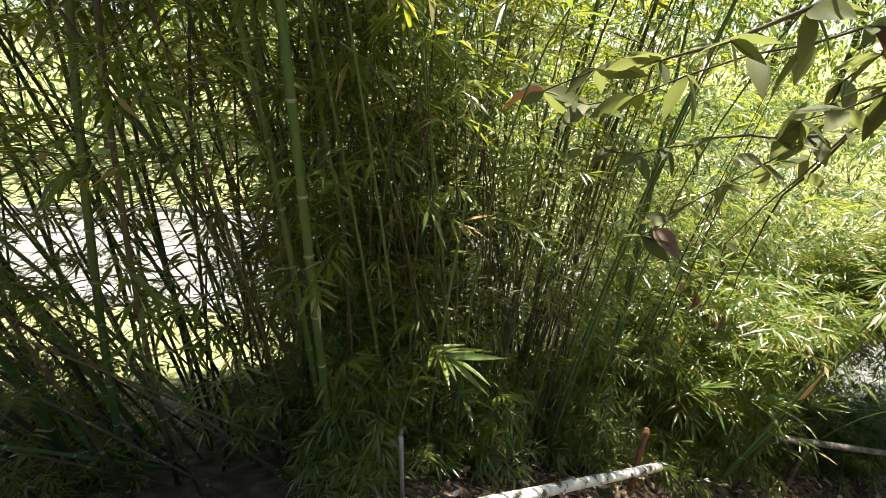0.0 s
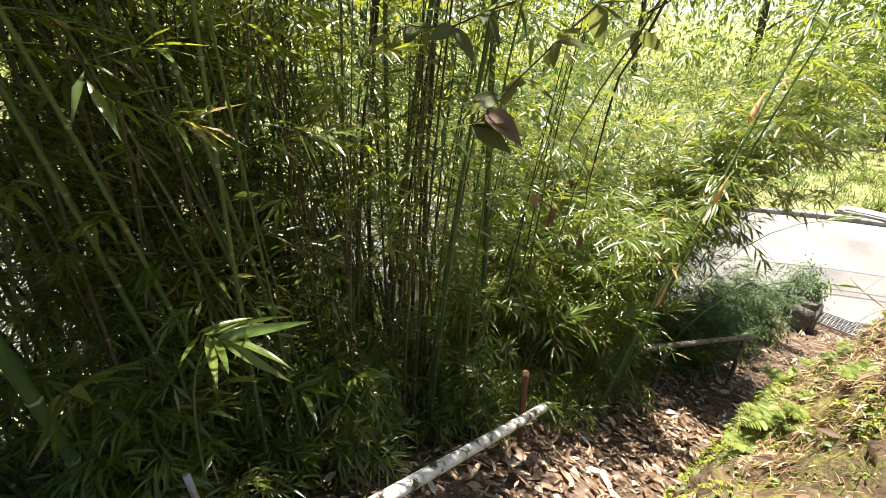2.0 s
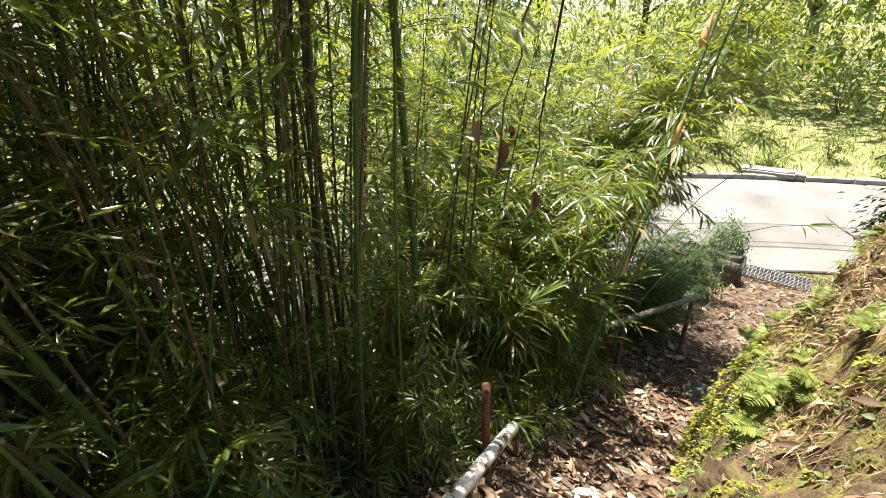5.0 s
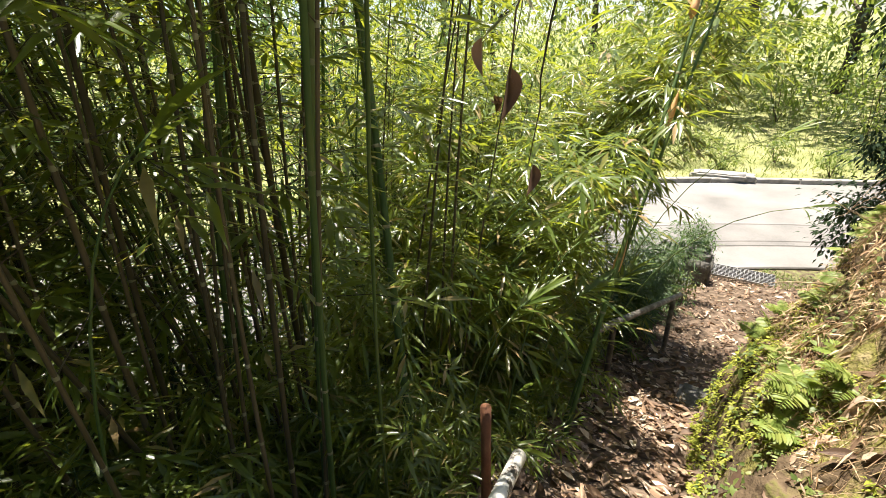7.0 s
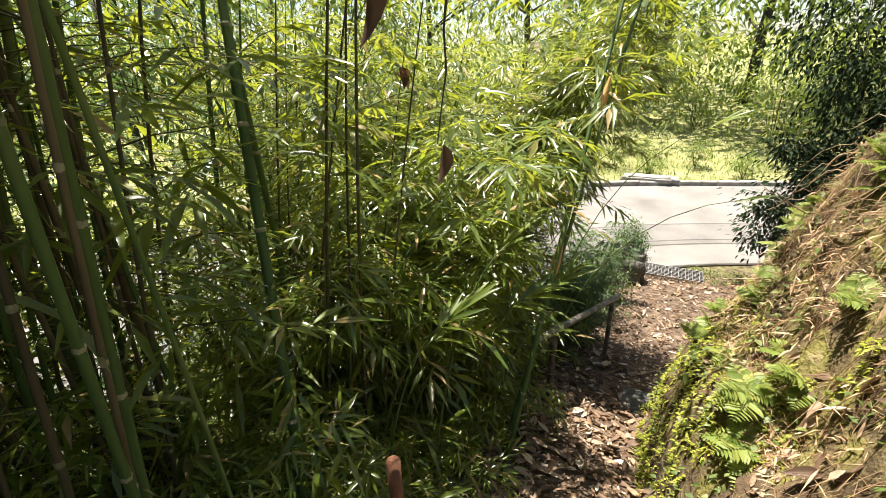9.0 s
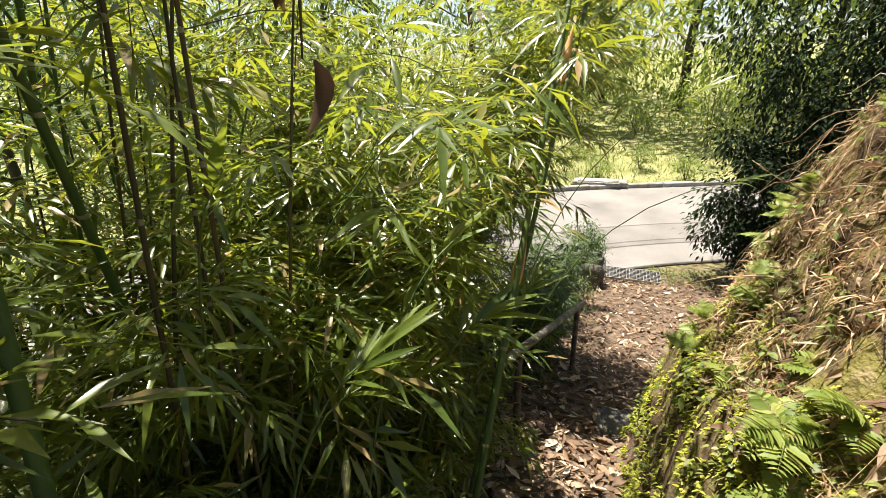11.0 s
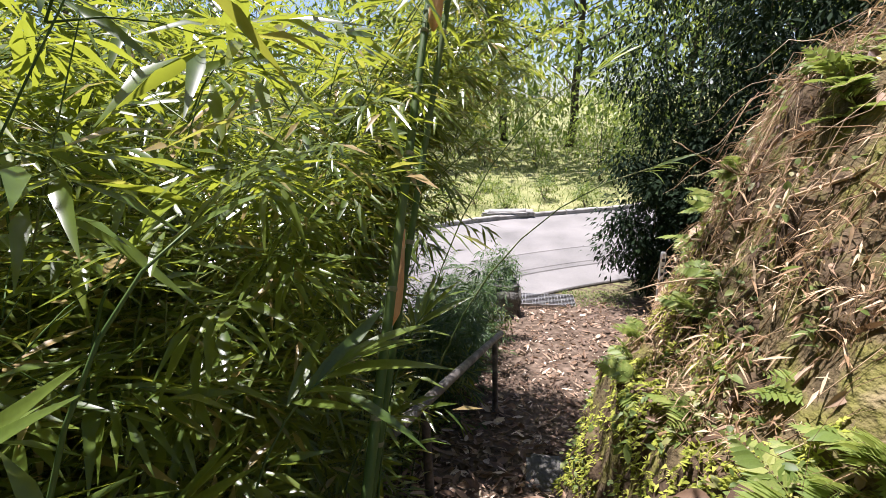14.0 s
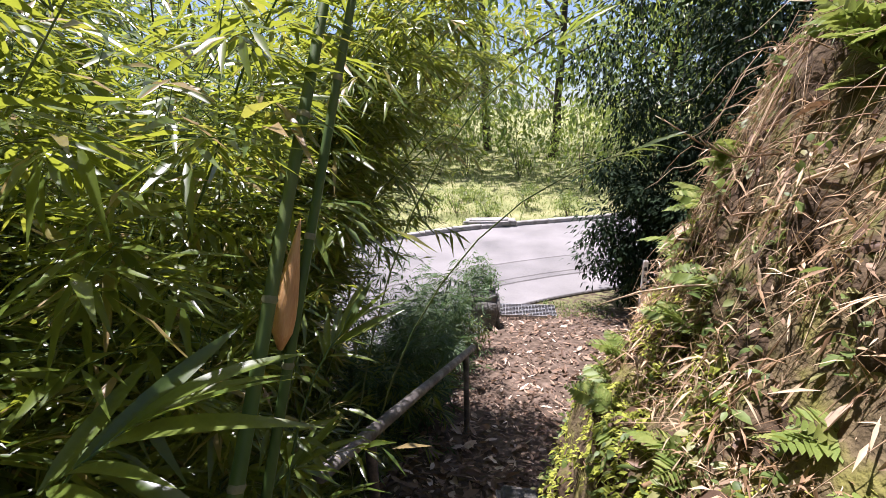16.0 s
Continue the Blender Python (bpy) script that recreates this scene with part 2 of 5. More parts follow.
class Soup:
    """Gathers vertices and faces of many small pieces into one mesh."""

    def __init__(self):
        self.v, self.f, self.n = [], [], 0

    def add(self, verts, faces):
        self.v.append(np.asarray(verts, float))
        self.f.extend([tuple(i + self.n for i in q) for q in faces])
        self.n += len(verts)

    def tube(self, pts, radii, sides=6, cap=True):
        pts = np.asarray(pts, float)
        radii = np.broadcast_to(radii, len(pts))
        d = np.gradient(pts, axis=0)
        d /= np.linalg.norm(d, axis=1)[:, None] + 1e-9
        ref = np.array([1.0, 0, 0]) if abs(d[0, 0]) < 0.8 else np.array([0, 1.0, 0])
        rings = []
        for p, t, r in zip(pts, d, radii):
            a = np.cross(t, ref)
            a /= np.linalg.norm(a) + 1e-9
            b = np.cross(t, a)
            ang = np.arange(sides) * 2 * np.pi / sides
            rings.append(p + r * (np.cos(ang)[:, None] * a + np.sin(ang)[:, None] * b))
        fs = [(i * sides + j, i * sides + (j + 1) % sides, (i + 1) * sides + (j + 1) % sides, (i + 1) * sides + j)
              for i in range(len(pts) - 1) for j in range(sides)]
        if cap:
            fs += [tuple(range(sides))[::-1], tuple(range((len(pts) - 1) * sides, len(pts) * sides))]
        self.add(np.concatenate(rings), fs)

    def mesh(self, name, mat, smooth=True):
        return mesh_of(name, np.concatenate(self.v), self.f, mat, smooth)


LEAF_F = np.array([(0, 2, 1), (0, 3, 2), (1, 2, 5), (1, 5, 4), (2, 3, 6), (2, 6, 5), (4, 5, 7), (5, 6, 7)])


def leaves_mesh(name, base, way, length, width, mat, droop=0.25, fold=0.18, profile=(0.28, 1.0, 0.62, 0.75), r=None, plain=False):
    """Many leaves at once. base, way: (k, 3); length, width: (k,). Each has a fold along its rib and bends down to its tip."""
    r = r or rng
    base, way = np.asarray(base, float), np.asarray(way, float)
    k = len(base)
    length, width = np.broadcast_to(length, k), np.broadcast_to(width, k)
    way = way / (np.linalg.norm(way, axis=1)[:, None] + 1e-9)
    side = np.cross(way, np.array([0, 0, 1.0])) + r.normal(0, 0.35, (k, 3))
    side -= (side * way).sum(1)[:, None] * way
    side /= np.linalg.norm(side, axis=1)[:, None] + 1e-9
    up = np.cross(side, way)
    dr = np.broadcast_to(droop, k) * r.uniform(0.3, 1.7, k)
    a1, w1, a2, w2 = profile

    def at(a):
        p = base + way * (length * a)[:, None]
        p[:, 2] -= dr * length * a * a
        return p

    def off(w, lift):
        return side * (width * w / 2)[:, None], up * (width * lift)[:, None]

    if plain:
        p = at(0.42)
        o, l = off(1.0, fold)
        out = np.stack([base, p - o + l, p, p + o + l, at(1.0)], 1)
        faces = (np.array([(0, 2, 1), (0, 3, 2), (1, 2, 4), (2, 3, 4)])[None] + 5 * np.arange(k)[:, None, None]).reshape(-1, 3)
        return mesh_from_arrays(name, out.reshape(-1, 3), faces, mat)
    out = np.empty((k, 8, 3))
    out[:, 0] = base
    for c, (a, w) in ((1, (a1, w1)), (4, (a2, w2))):
        p = at(a)
        o, l = off(w, fold * w)
        out[:, c], out[:, c + 1], out[:, c + 2] = p - o + l, p, p + o + l
    out[:, 7] = at(1.0)
    faces = (LEAF_F[None] + 8 * np.arange(k)[:, None, None]).reshape(-1, 3)
    return mesh_from_arrays(name, out.reshape(-1, 3), faces, mat)


def mesh_from_arrays(name, verts, faces, mat, smooth=True):
    me = bpy.data.meshes.new(name)
    nf, w = faces.shape
    me.vertices.add(len(verts))
    me.vertices.foreach_set("co", np.ascontiguousarray(verts, np.float32).ravel())
    me.loops.add(nf * w)
    me.loops.foreach_set("vertex_index", np.ascontiguousarray(faces, np.int32).ravel())
    me.polygons.add(nf)
    me.polygons.foreach_set("loop_start", np.arange(0, nf * w, w, dtype=np.int32))
    me.polygons.foreach_set("use_smooth", np.full(nf, smooth))
    me.materials.append(mat)
    me.update(calc_edges=True)
    me.validate()
    return me


def fan(origin, axis, count, length, r, spread=0.9):
    """Bases and ways of one spray of leaves at a twig's end."""
    axis = np.asarray(axis, float) / np.linalg.norm(axis)
    side = np.cross(axis, (0, 0, 1.0))
    side /= np.linalg.norm(side) + 1e-9
    up = np.cross(side, axis)
    b, w = [], []
    for i in range(count):
        f = i / max(count - 1, 1)
        ang = (1 if i % 2 else -1) * spread * (1.0 - 0.75 * f) * r.uniform(0.7, 1.25)
        b.append(np.asarray(origin) + axis * (length * 0.55 * f))
        w.append(axis * math.cos(ang) + side * math.sin(ang) + up * r.normal(-0.06, 0.18))
    return b, w


# ---- the lie of the land ----
def smooth(a, b, x):
    t = np.clip((x - a) / (b - a), 0, 1)
    return t * t * (3 - 2 * t)


def path_z(s):
    return np.interp(s, [-6, -1.5, 0.3, 1.4, 2.05, 2.6, 4.25, 5.0, 6.25, 8.4, 9.2], [2.0, 0.75, 0.18, -0.40, -0.69, -1.0, -1.75, -2.08, -2.38, -2.64, -2.68])


def foot_n(s):
    return np.interp(s, [-6, -1.5, -0.3, 0.6, 1.4, 2.3, 3.2, 4.2, 4.7, 5.6, 7.0, 8.5, 10], [-2.5, -1.5, -0.5, 0.2, 0.68, 0.95, 1.02, 1.03, 0.80, 0.1, -0.9, -1.8, -2.5])


def bank_h(s):
    return np.interp(s, [-6, 0.0, 1.5, 2.4, 3.2, 4.0, 4.6, 5.4, 7.0, 9.0], [0.5, 0.55, 0.66, 1.0, 1.55, 1.95, 1.6, 0.85, 0.4, 0.0])


def edge_n(s):
    return np.interp(s, [-6, -1.5, 0.0, 0.9, 2.1, 6.0, 8.0], [0.3, 0.5, 1.0, 1.28, 1.52, 1.60, 1.35])


ROAD = [(24.0, -28.0), (17.0, -10.0), (13.4, -3.0), (12.0, 0.45), (10.9, 2.4), (9.3, 4.3), (7.1, 6.2), (3.6, 8.5), (-1.0, 10.6), (-6.0, 12.7), (-14.0, 14.3), (-40.0, 17.0)]
ROAD_W = 2.42
ROAD_Z = -2.68


def road_dist(s, n):
    best = np.full(np.broadcast(s, n).shape, 1e9)
    for (a, b), (c, d) in zip(ROAD, ROAD[1:]):
        vx, vy = c - a, d - b
        t = np.clip(((s - a) * vx + (n - b) * vy) / (vx * vx + vy * vy), 0, 1)
        best = np.minimum(best, np.hypot(s - a - t * vx, n - b - t * vy))
    return best


def rough_noise(s, n, f, seed=0.0):
    return np.sin(s * f * 1.7 + n * f * 0.9 + seed) * np.cos(n * f * 2.1 - s * f * 0.6 + 1.3 * seed) * 0.5 + np.sin(s * f * 3.9 - n * f * 3.1 + 2 * seed) * 0.3 + np.cos(s * f * 7.3 + n * f * 6.1 + seed) * 0.2


def land(s, n):
    s, n = np.asarray(s, float), np.asarray(n, float)
    pz = path_z(s)
    d = foot_n(s) - n
    h = bank_h(s)
    face = h * (0.44 * smooth(0, 0.24, d) + 0.56 * smooth(0.22, 0.76, d))
    up = 0.30 * np.clip(d - 0.45, 0, 5.0) + 0.10 * np.clip(d - 5.45, 0, 20)
    up *= 1 - smooth(6.0, 9.0, s)
    z = pz + np.where(d > 0, face + up, 0)
    z += np.where(d > 0, smooth(0, 0.25, d) * (rough_noise(s, n, 2.1) * 0.08 + rough_noise(s, n, 6.3, 2) * 0.05), rough_noise(s, n, 3, 1) * 0.012)
    e = n - edge_n(s)
    z = np.where(e > 0.15, np.maximum(z - 0.5 * (e - 0.15), np.minimum(-2.72, z)), z)
    # the path stays level beside the road, and the far side rises slowly
    flat = smooth(8.2, 9.0, s)
    z = z * (1 - flat) + (ROAD_Z - 0.02) * flat
    rd = road_dist(s, n)
    z = np.where(rd < ROAD_W + 0.6, np.minimum(z, ROAD_Z - 0.05), z)
    beyond = np.clip(np.where((s > 9) | (n > 6), rd - ROAD_W - 0.5, 0), 0, 80)
    far_side = (s + 0.9 * n) > 14.0
    z = np.where(far_side, z + 0.07 * beyond, z)
    return z


def build_ground():
    def axis(lo, hi, step, reach, growth):
        mid = np.arange(lo, hi, step)
        out, k = [], step
        x = hi
        while x < reach:
            out.append(x)
            k *= growth
            x += k
        left, k, x = [], step, lo - step
        while x > -reach:
            left.append(x)
            k *= growth
            x -= k
        return np.concatenate([left[::-1], mid, out])

    ss, nn = axis(-1.5, 9.0, 0.05, 1200, 1.16), axis(-1.2, 3.2, 0.045, 1200, 1.16)
    S, N = np.meshgrid(ss, nn, indexing="ij")
    Z = land(S, N)
    far = np.hypot(S, N)
    Z = np.where(far > 120, np.minimum(Z, 6.0) * 0.0 + np.interp(far, [120, 300], [3.0, 3.0]), Z)
    X, Y = S * CS - N * SN, S * SN + N * CS
    verts = np.stack([X, Y, Z], -1).reshape(-1, 3)
    a, b = S.shape
    idx = np.arange(a * b).reshape(a, b)
    faces = np.stack([idx[:-1, :-1], idx[1:, :-1], idx[1:, 1:], idx[:-1, 1:]], -1).reshape(-1, 4)
    me = mesh_from_arrays("ground", verts, faces, M_ground)
    col = me.color_attributes.new("zone", "FLOAT_COLOR", "POINT")
    d = foot_n(S) - N
    red = smooth(-0.05, 0.25, d) * (1 - smooth(7.5, 9, S))
    rd = road_dist(S, N)
    green = np.maximum(np.maximum(smooth(2.0, 4.5, N - edge_n(S)), smooth(10.0, 12.0, S)), smooth(8.6, 9.2, S) * 0.45)
    rgba = np.stack([red, green, np.zeros_like(red), np.ones_like(red)], -1).reshape(-1)
    col.data.foreach_set("color", rgba.astype(np.float32))
    ob = new("ground", me)
    return tagged(ob, "leaf-strewn earth path with a mossy bank and lawn beyond", "ground", kind="structure")


ground = build_ground()


def drop(s, n, lift=0.0):
    return W(s, n, float(land(s, n)) + lift)


# ---- road ----
def along(poly, k):
    """A point and its heading on a polyline, k counted in segments, rounded at the joints."""
    p = np.array(poly, float)
    i = int(np.clip(math.floor(k), 0, len(p) - 2))
    t = k - i
    q0, q1, q2, q3 = p[max(i - 1, 0)], p[i], p[i + 1], p[min(i + 2, len(p) - 1)]
    c = 0.5 * (2 * q1 + (q2 - q0) * t + (2 * q0 - 5 * q1 + 4 * q2 - q3) * t ** 2 + (3 * q1 - q0 - 3 * q2 + q3) * t ** 3)
    g = 0.5 * ((q2 - q0) + 2 * (2 * q0 - 5 * q1 + 4 * q2 - q3) * t + 3 * (3 * q1 - q0 - 3 * q2 + q3) * t ** 2)
    g /= np.linalg.norm(g)
    return c, g


def strip(k0, k1, o0, o1, z0, z1, mat, name, steps=8, bevel=0.012):
    """A slab that follows the road between two offsets from its middle."""
    so = Soup()
    rows = []
    for i in range(steps + 1):
        c, g = along(ROAD, k0 + (k1 - k0) * i / steps)
        nrm = np.array([-g[1], g[0]])
        ring = []
        for o, z in ((o0, z0), (o0, z1 - bevel), (o0 + bevel, z1), (o1 - bevel, z1), (o1, z1 - bevel), (o1, z0)):
            q = c + nrm * o
            ring.append(W(q[0], q[1], z))
        rows.append(ring)
    v = [p for r in rows for p in r]
    f = [(i * 6 + j, i * 6 + j + 1, (i + 1) * 6 + j + 1, (i + 1) * 6 + j) for i in range(steps) for j in range(5)]
    f += [tuple(range(6))[::-1], tuple(range(steps * 6, steps * 6 + 6))]
    so.add([tuple(p) for p in v], f)
    return so.mesh(name, mat, False)


def build_road():
    road = thing("road", Matrix.Identity(4), "pale sunlit concrete lane with dark joints", "road", kind="structure")
    part("bed", strip(0, 11, -ROAD_W, ROAD_W, ROAD_Z - 0.15, ROAD_Z - 0.012, M_joint, "bed", 110), road)
    cuts = [0.0, 1.0, 2.15, 4.1, 5.3, 6.3, 7.3, 8.3, 9.3, 10.2, 11.0]
    for a, b in zip(cuts, cuts[1:]):
        g = 0.002
        for o0, o1 in ((-ROAD_W, 0.50), (0.52, 1.36), (1.385, 1.56), (1.585, ROAD_W)):
            part("slab", strip(a + g, b - g, o0 + 0.008, o1 - 0.008, ROAD_Z - 0.10, ROAD_Z + rng.normal(0, 0.003), M_road, "slab", 20), road)
    k0 = 0.4
    while k0 < 9.5:
        k1 = k0 + (0.30 if k0 < 6 else 0.35)
        part("curb_stone", strip(k0, k1 - 0.008, -ROAD_W - 0.16, -ROAD_W - 0.01, ROAD_Z - 0.2, ROAD_Z + 0.11 + rng.normal(0, 0.006), M_curb, "curb_stone", 4, 0.02), road)
        k0 = k1
    return road


build_road()


# ---- bamboo ----
def bent(h, height, lean, bow):
    """The middle line of a culm at height h: a straight lean and a bow towards the tip, both along local x."""
    f = h / height
    return np.array([lean * h + bow * height * f ** 2.4, 0.0, h * (1 - 0.12 * bow * f)])


def make_bamboo(seed, height, radius, lean, bow, first, arms, sprays, leaf, culm_mat, leaf_mat, stems=1, gap=0.26, reach=0.5):
    r = np.random.default_rng(seed)
    culm, nodes, twigs = Soup(), Soup(), Soup()
    base, way, size = [], [], []
    for stem in range(stems):
        turn = r.uniform(0, 6.28) if stems > 1 else 0.0
        c, s_ = math.cos(turn), math.sin(turn)
        root = np.array([r.normal(0, 0.09), r.normal(0, 0.09), -0.04]) if stems > 1 else np.array([0, 0, -0.05])
        ht = height * (r.uniform(0.65, 1.05) if stems > 1 else 1.0)

        def at(h):
            x, y, z = bent(h, ht, lean, bow)
            return root + np.array([x * c, x * s_, z])

        hs = np.linspace(0, ht, 11 if stems == 1 else 6)
        (culm if stems == 1 else twigs).tube([at(h) for h in hs], [radius * (1 - 0.85 * (h / ht) ** 1.5) for h in hs], 6 if stems == 1 else 4)
        h = gap * r.uniform(0.3, 1.0)
        while h < ht * 0.98:
            p = at(h)
            rad = radius * (1 - 0.85 * (h / ht) ** 1.5)
            d = at(h + 0.02) - p
            d /= np.linalg.norm(d)
            if stems == 1:
                nodes.tube([p - d * 0.006, p, p + d * 0.006], [rad * 1.02, rad * 1.22, rad * 1.02], 6, False)
            if h > first:
                for _ in range(arms):
                    az = r.uniform(0, 6.28)
                    ln = reach * r.uniform(0.5, 1.3) * (1.0 if h < ht * 0.75 else 0.7)
                    el = r.uniform(0.15, 0.85)
                    k = np.linspace(0, 1, 4)
                    pts = np.stack([p[0] + ln * k * math.cos(az) * math.cos(el), p[1] + ln * k * math.sin(az) * math.cos(el), p[2] + ln * (k * math.sin(el) - 0.3 * k ** 2)], -1)
                    twigs.tube(pts, [max(rad * 0.28, 0.0016) * (1 - 0.6 * q) for q in k], 3, False)
                    for j in range(sprays):
                        q = 1.0 - 0.72 * j / max(sprays, 1) * r.uniform(0.8, 1.1)
                        i = min(int(q * 3), 2)
                        o = pts[i] + (pts[i + 1] - pts[i]) * (q * 3 - i)
                        axis = (pts[i + 1] - pts[i]) + r.normal(0, 0.09, 3) * 1.2
                        flat = math.hypot(axis[0], axis[1])
                        axis[2] = min(max(axis[2] - 0.03, -0.32 * flat), 0.3 * flat)
                        b, w = fan(o, axis, int(r.integers(3, 7)), leaf * 1.14, r)
                        base += b
                        way += w
                        size += [leaf * 1.14 * r.uniform(0.6, 1.2) for _ in b]
            h += gap * r.uniform(0.85, 1.15)
    size = np.array(size)
    cut = len(culm.f)
    if nodes.v:
        culm.add(np.concatenate(nodes.v), nodes.f)
    stalk = None if stems > 1 else mesh_of("culm", np.concatenate(culm.v), culm.f, [culm_mat, M_node], index=[0] * cut + [1] * (len(culm.f) - cut))
    return {"culm": stalk, "branchwork": twigs.mesh("branchwork", culm_mat), "leaves": leaves_mesh("leaves", base, way, size, size * r.uniform(0.115, 0.165, len(size)), leaf_mat, 0.24, r=r, plain=True)}


def plant(kit, m, label, category, group, name="bamboo"):
    x, y, _ = m.translation
    if road_dist(x * CS + y * SN, y * CS - x * SN) < ROAD_W + 0.1:
        return None
    ob = thing(name, m, label, category, group)
    for key, me in kit.items():
        if me:
            part(key, me, ob, kind="stuff" if key in ("leaves", "branchwork") else "")
    return ob


TALL_H = (4.2, 3.6, 4.8, 3.2, 4.4, 5.2)
TALL = [make_bamboo(11 + i, h, r, l, b, f, a, sp, lf, m, M_leaf) for i, (h, r, l, b, f, a, sp, lf, m) in enumerate([
    (4.2, 0.010, 0.05, 0.16, 0.7, 2, 3, 0.105, M_culm_old),
    (3.6, 0.008, 0.08, 0.12, 0.5, 2, 3, 0.105, M_culm_old),
    (4.8, 0.013, 0.03, 0.20, 0.9, 2, 4, 0.108, M_culm_old),
    (3.2, 0.007, 0.14, 0.15, 0.4, 2, 4, 0.095, M_culm),
    (4.4, 0.011, 0.10, 0.10, 1.1, 2, 3, 0.105, M_culm_old),
    (5.2, 0.016, 0.06, 0.14, 1.2, 2, 4, 0.11, M_culm)])]
BARE = [make_bamboo(31 + i, h, r, l, b, f, a, sp, lf, m, M_leaf, reach=0.35) for i, (h, r, l, b, f, a, sp, lf, m) in enumerate([
    (3.0, 0.007, 0.04, 0.05, 1.6, 1, 2, 0.10, M_culm_old),
    (3.4, 0.009, 0.07, 0.07, 1.9, 1, 2, 0.10, M_culm),
    (2.6, 0.006, 0.10, 0.04, 1.2, 1, 2, 0.095, M_culm_old)])]
BUSH = [make_bamboo(51 + i, h, 0.0045, 0.16, 0.22, 0.05, 2, 3, lf, M_culm, M_leaf, stems=st, gap=0.13, reach=0.34) for i, (h, lf, st) in enumerate([
    (1.0, 0.105, 5), (1.4, 0.11, 5), (1.8, 0.11, 5), (0.7, 0.10, 4)])]
ARCH = [make_bamboo(41 + i, h, 0.008, 0.12, b, 0.9, 2, 5, 0.112, M_culm, M_leaf, reach=0.42, gap=0.2) for i, (h, b) in enumerate([(3.0, 0.5), (3.4, 0.42)])]
CROWN = [make_bamboo(141 + i, h, 0.013, 0.05, 0.15, fi, 4, 5, 0.15, M_culm, M_leaf, reach=0.75, gap=0.3) for i, (h, fi) in enumerate([(5.4, 2.3), (6.0, 2.7)])]
OVER = [make_bamboo(151 + i, h, 0.009, 0.10, b, 1.5, 3, 5, 0.12, M_culm, M_leaf, reach=0.45, gap=0.19) for i, (h, b) in enumerate([(3.5, 0.45), (3.9, 0.38)])]
THICKET = [make_bamboo(61 + i, h, 0.006, 0.10, 0.16, 0.1, 2, 3, 0.112, M_culm_old, M_leaf, stems=st, gap=0.16, reach=0.42) for i, (h, st) in enumerate([(2.6, 6), (3.2, 6)])]
CANOPY = [make_bamboo(66 + i, h, 0.005, 0.14, 0.26, fi, 3, 4, 0.108, M_culm, M_leaf, stems=6, gap=0.15, reach=0.36) for i, (h, fi) in enumerate([(1.9, 0.95), (2.3, 1.2)])]
ROOF = [make_bamboo(68 + i, h, 0.006, 0.12, 0.24, fi, 3, 4, 0.11, M_culm, M_leaf, stems=5, gap=0.15, reach=0.4) for i, (h, fi) in enumerate([(2.6, 1.65), (3.0, 1.95)])]
DWARF = [make_bamboo(71 + i, h, 0.003, 0.2, 0.15, 0.05, 2, 3, 0.075, M_culm, M_shrub, stems=5, gap=0.1, reach=0.2) for i, h in enumerate((0.7, 1.0))]


def join_plants(rows, label):
    """Far or uncounted plants as one object: a mesh each for culms, branchwork and leaves."""
    ob = thing("bamboo_stand", Matrix.Identity(4), label, "bamboo", kind="stuff")
    for key in ("culm", "branchwork", "leaves"):
        vs, loops, starts, mats, at, lp = [], [], [], [], 0, 0
        for kit, m in rows:
            me = kit[key]
            if me is None:
                continue
            co, li = np.empty(len(me.vertices) * 3, np.float32), np.empty(len(me.loops), np.int32)
            st, mi = np.empty(len(me.polygons), np.int32), np.empty(len(me.polygons), np.int32)
            me.vertices.foreach_get("co", co)
            me.loops.foreach_get("vertex_index", li)
            me.polygons.foreach_get("loop_start", st)
            me.polygons.foreach_get("material_index", mi)
            mm = np.array(m)
            vs.append(co.reshape(-1, 3) @ mm[:3, :3].T + mm[:3, 3])
            loops.append(li + at)
            starts.append(st + lp)
            mats.append(mi)
            at, lp = at + len(me.vertices), lp + len(li)
        if not vs:
            continue
        out = bpy.data.meshes.new(key)
        out.vertices.add(at)
        out.vertices.foreach_set("co", np.concatenate(vs).astype(np.float32).ravel())
        out.loops.add(lp)
        out.loops.foreach_set("vertex_index", np.concatenate(loops))
        mats = np.concatenate(mats)
        out.polygons.add(len(mats))
        out.polygons.foreach_set("loop_start", np.concatenate(starts))
        out.polygons.foreach_set("material_index", mats)
        out.polygons.foreach_set("use_smooth", np.full(len(mats), True))
        for mt in rows[0][0][key].materials:
            out.materials.append(mt)
        out.update(calc_edges=True)
        part(key, out, ob, kind="stuff")
    return ob


def spot(s, n, turn, tilt=0.0, scale=1.0):
    """A pose on the ground; turn is the way, counted from s towards n, to which the plant leans."""
    return Matrix.Translation(drop(s, n)) @ Matrix.Rotation(TH + turn, 4, "Z") @ Matrix.Rotation(tilt, 4, "Y") @ Matrix.Scale(scale, 4)


def culm_between(name, p0, p1, top, radius, label, first, seed, arms=2):
    """A thick culm through two points of the grove, with its rings, branches and leaves."""
    a, b = W(*p0), W(*p1)
    d = (b - a) / (b.z - a.z)
    foot = a + d * (float(land(p0[0], p0[1])) - a.z)
    horiz = Vector((d.x, d.y, 0))
    kit = make_bamboo(seed, top, radius, horiz.length, 0.05, first, arms, 3, 0.15, M_culm, M_leaf, reach=0.45)
    m = Matrix.Translation(foot) @ Matrix.Rotation(math.atan2(d.y, d.x), 4, "Z")
    return plant(kit, m, label, "bamboo", "bamboo grove"), foot, d


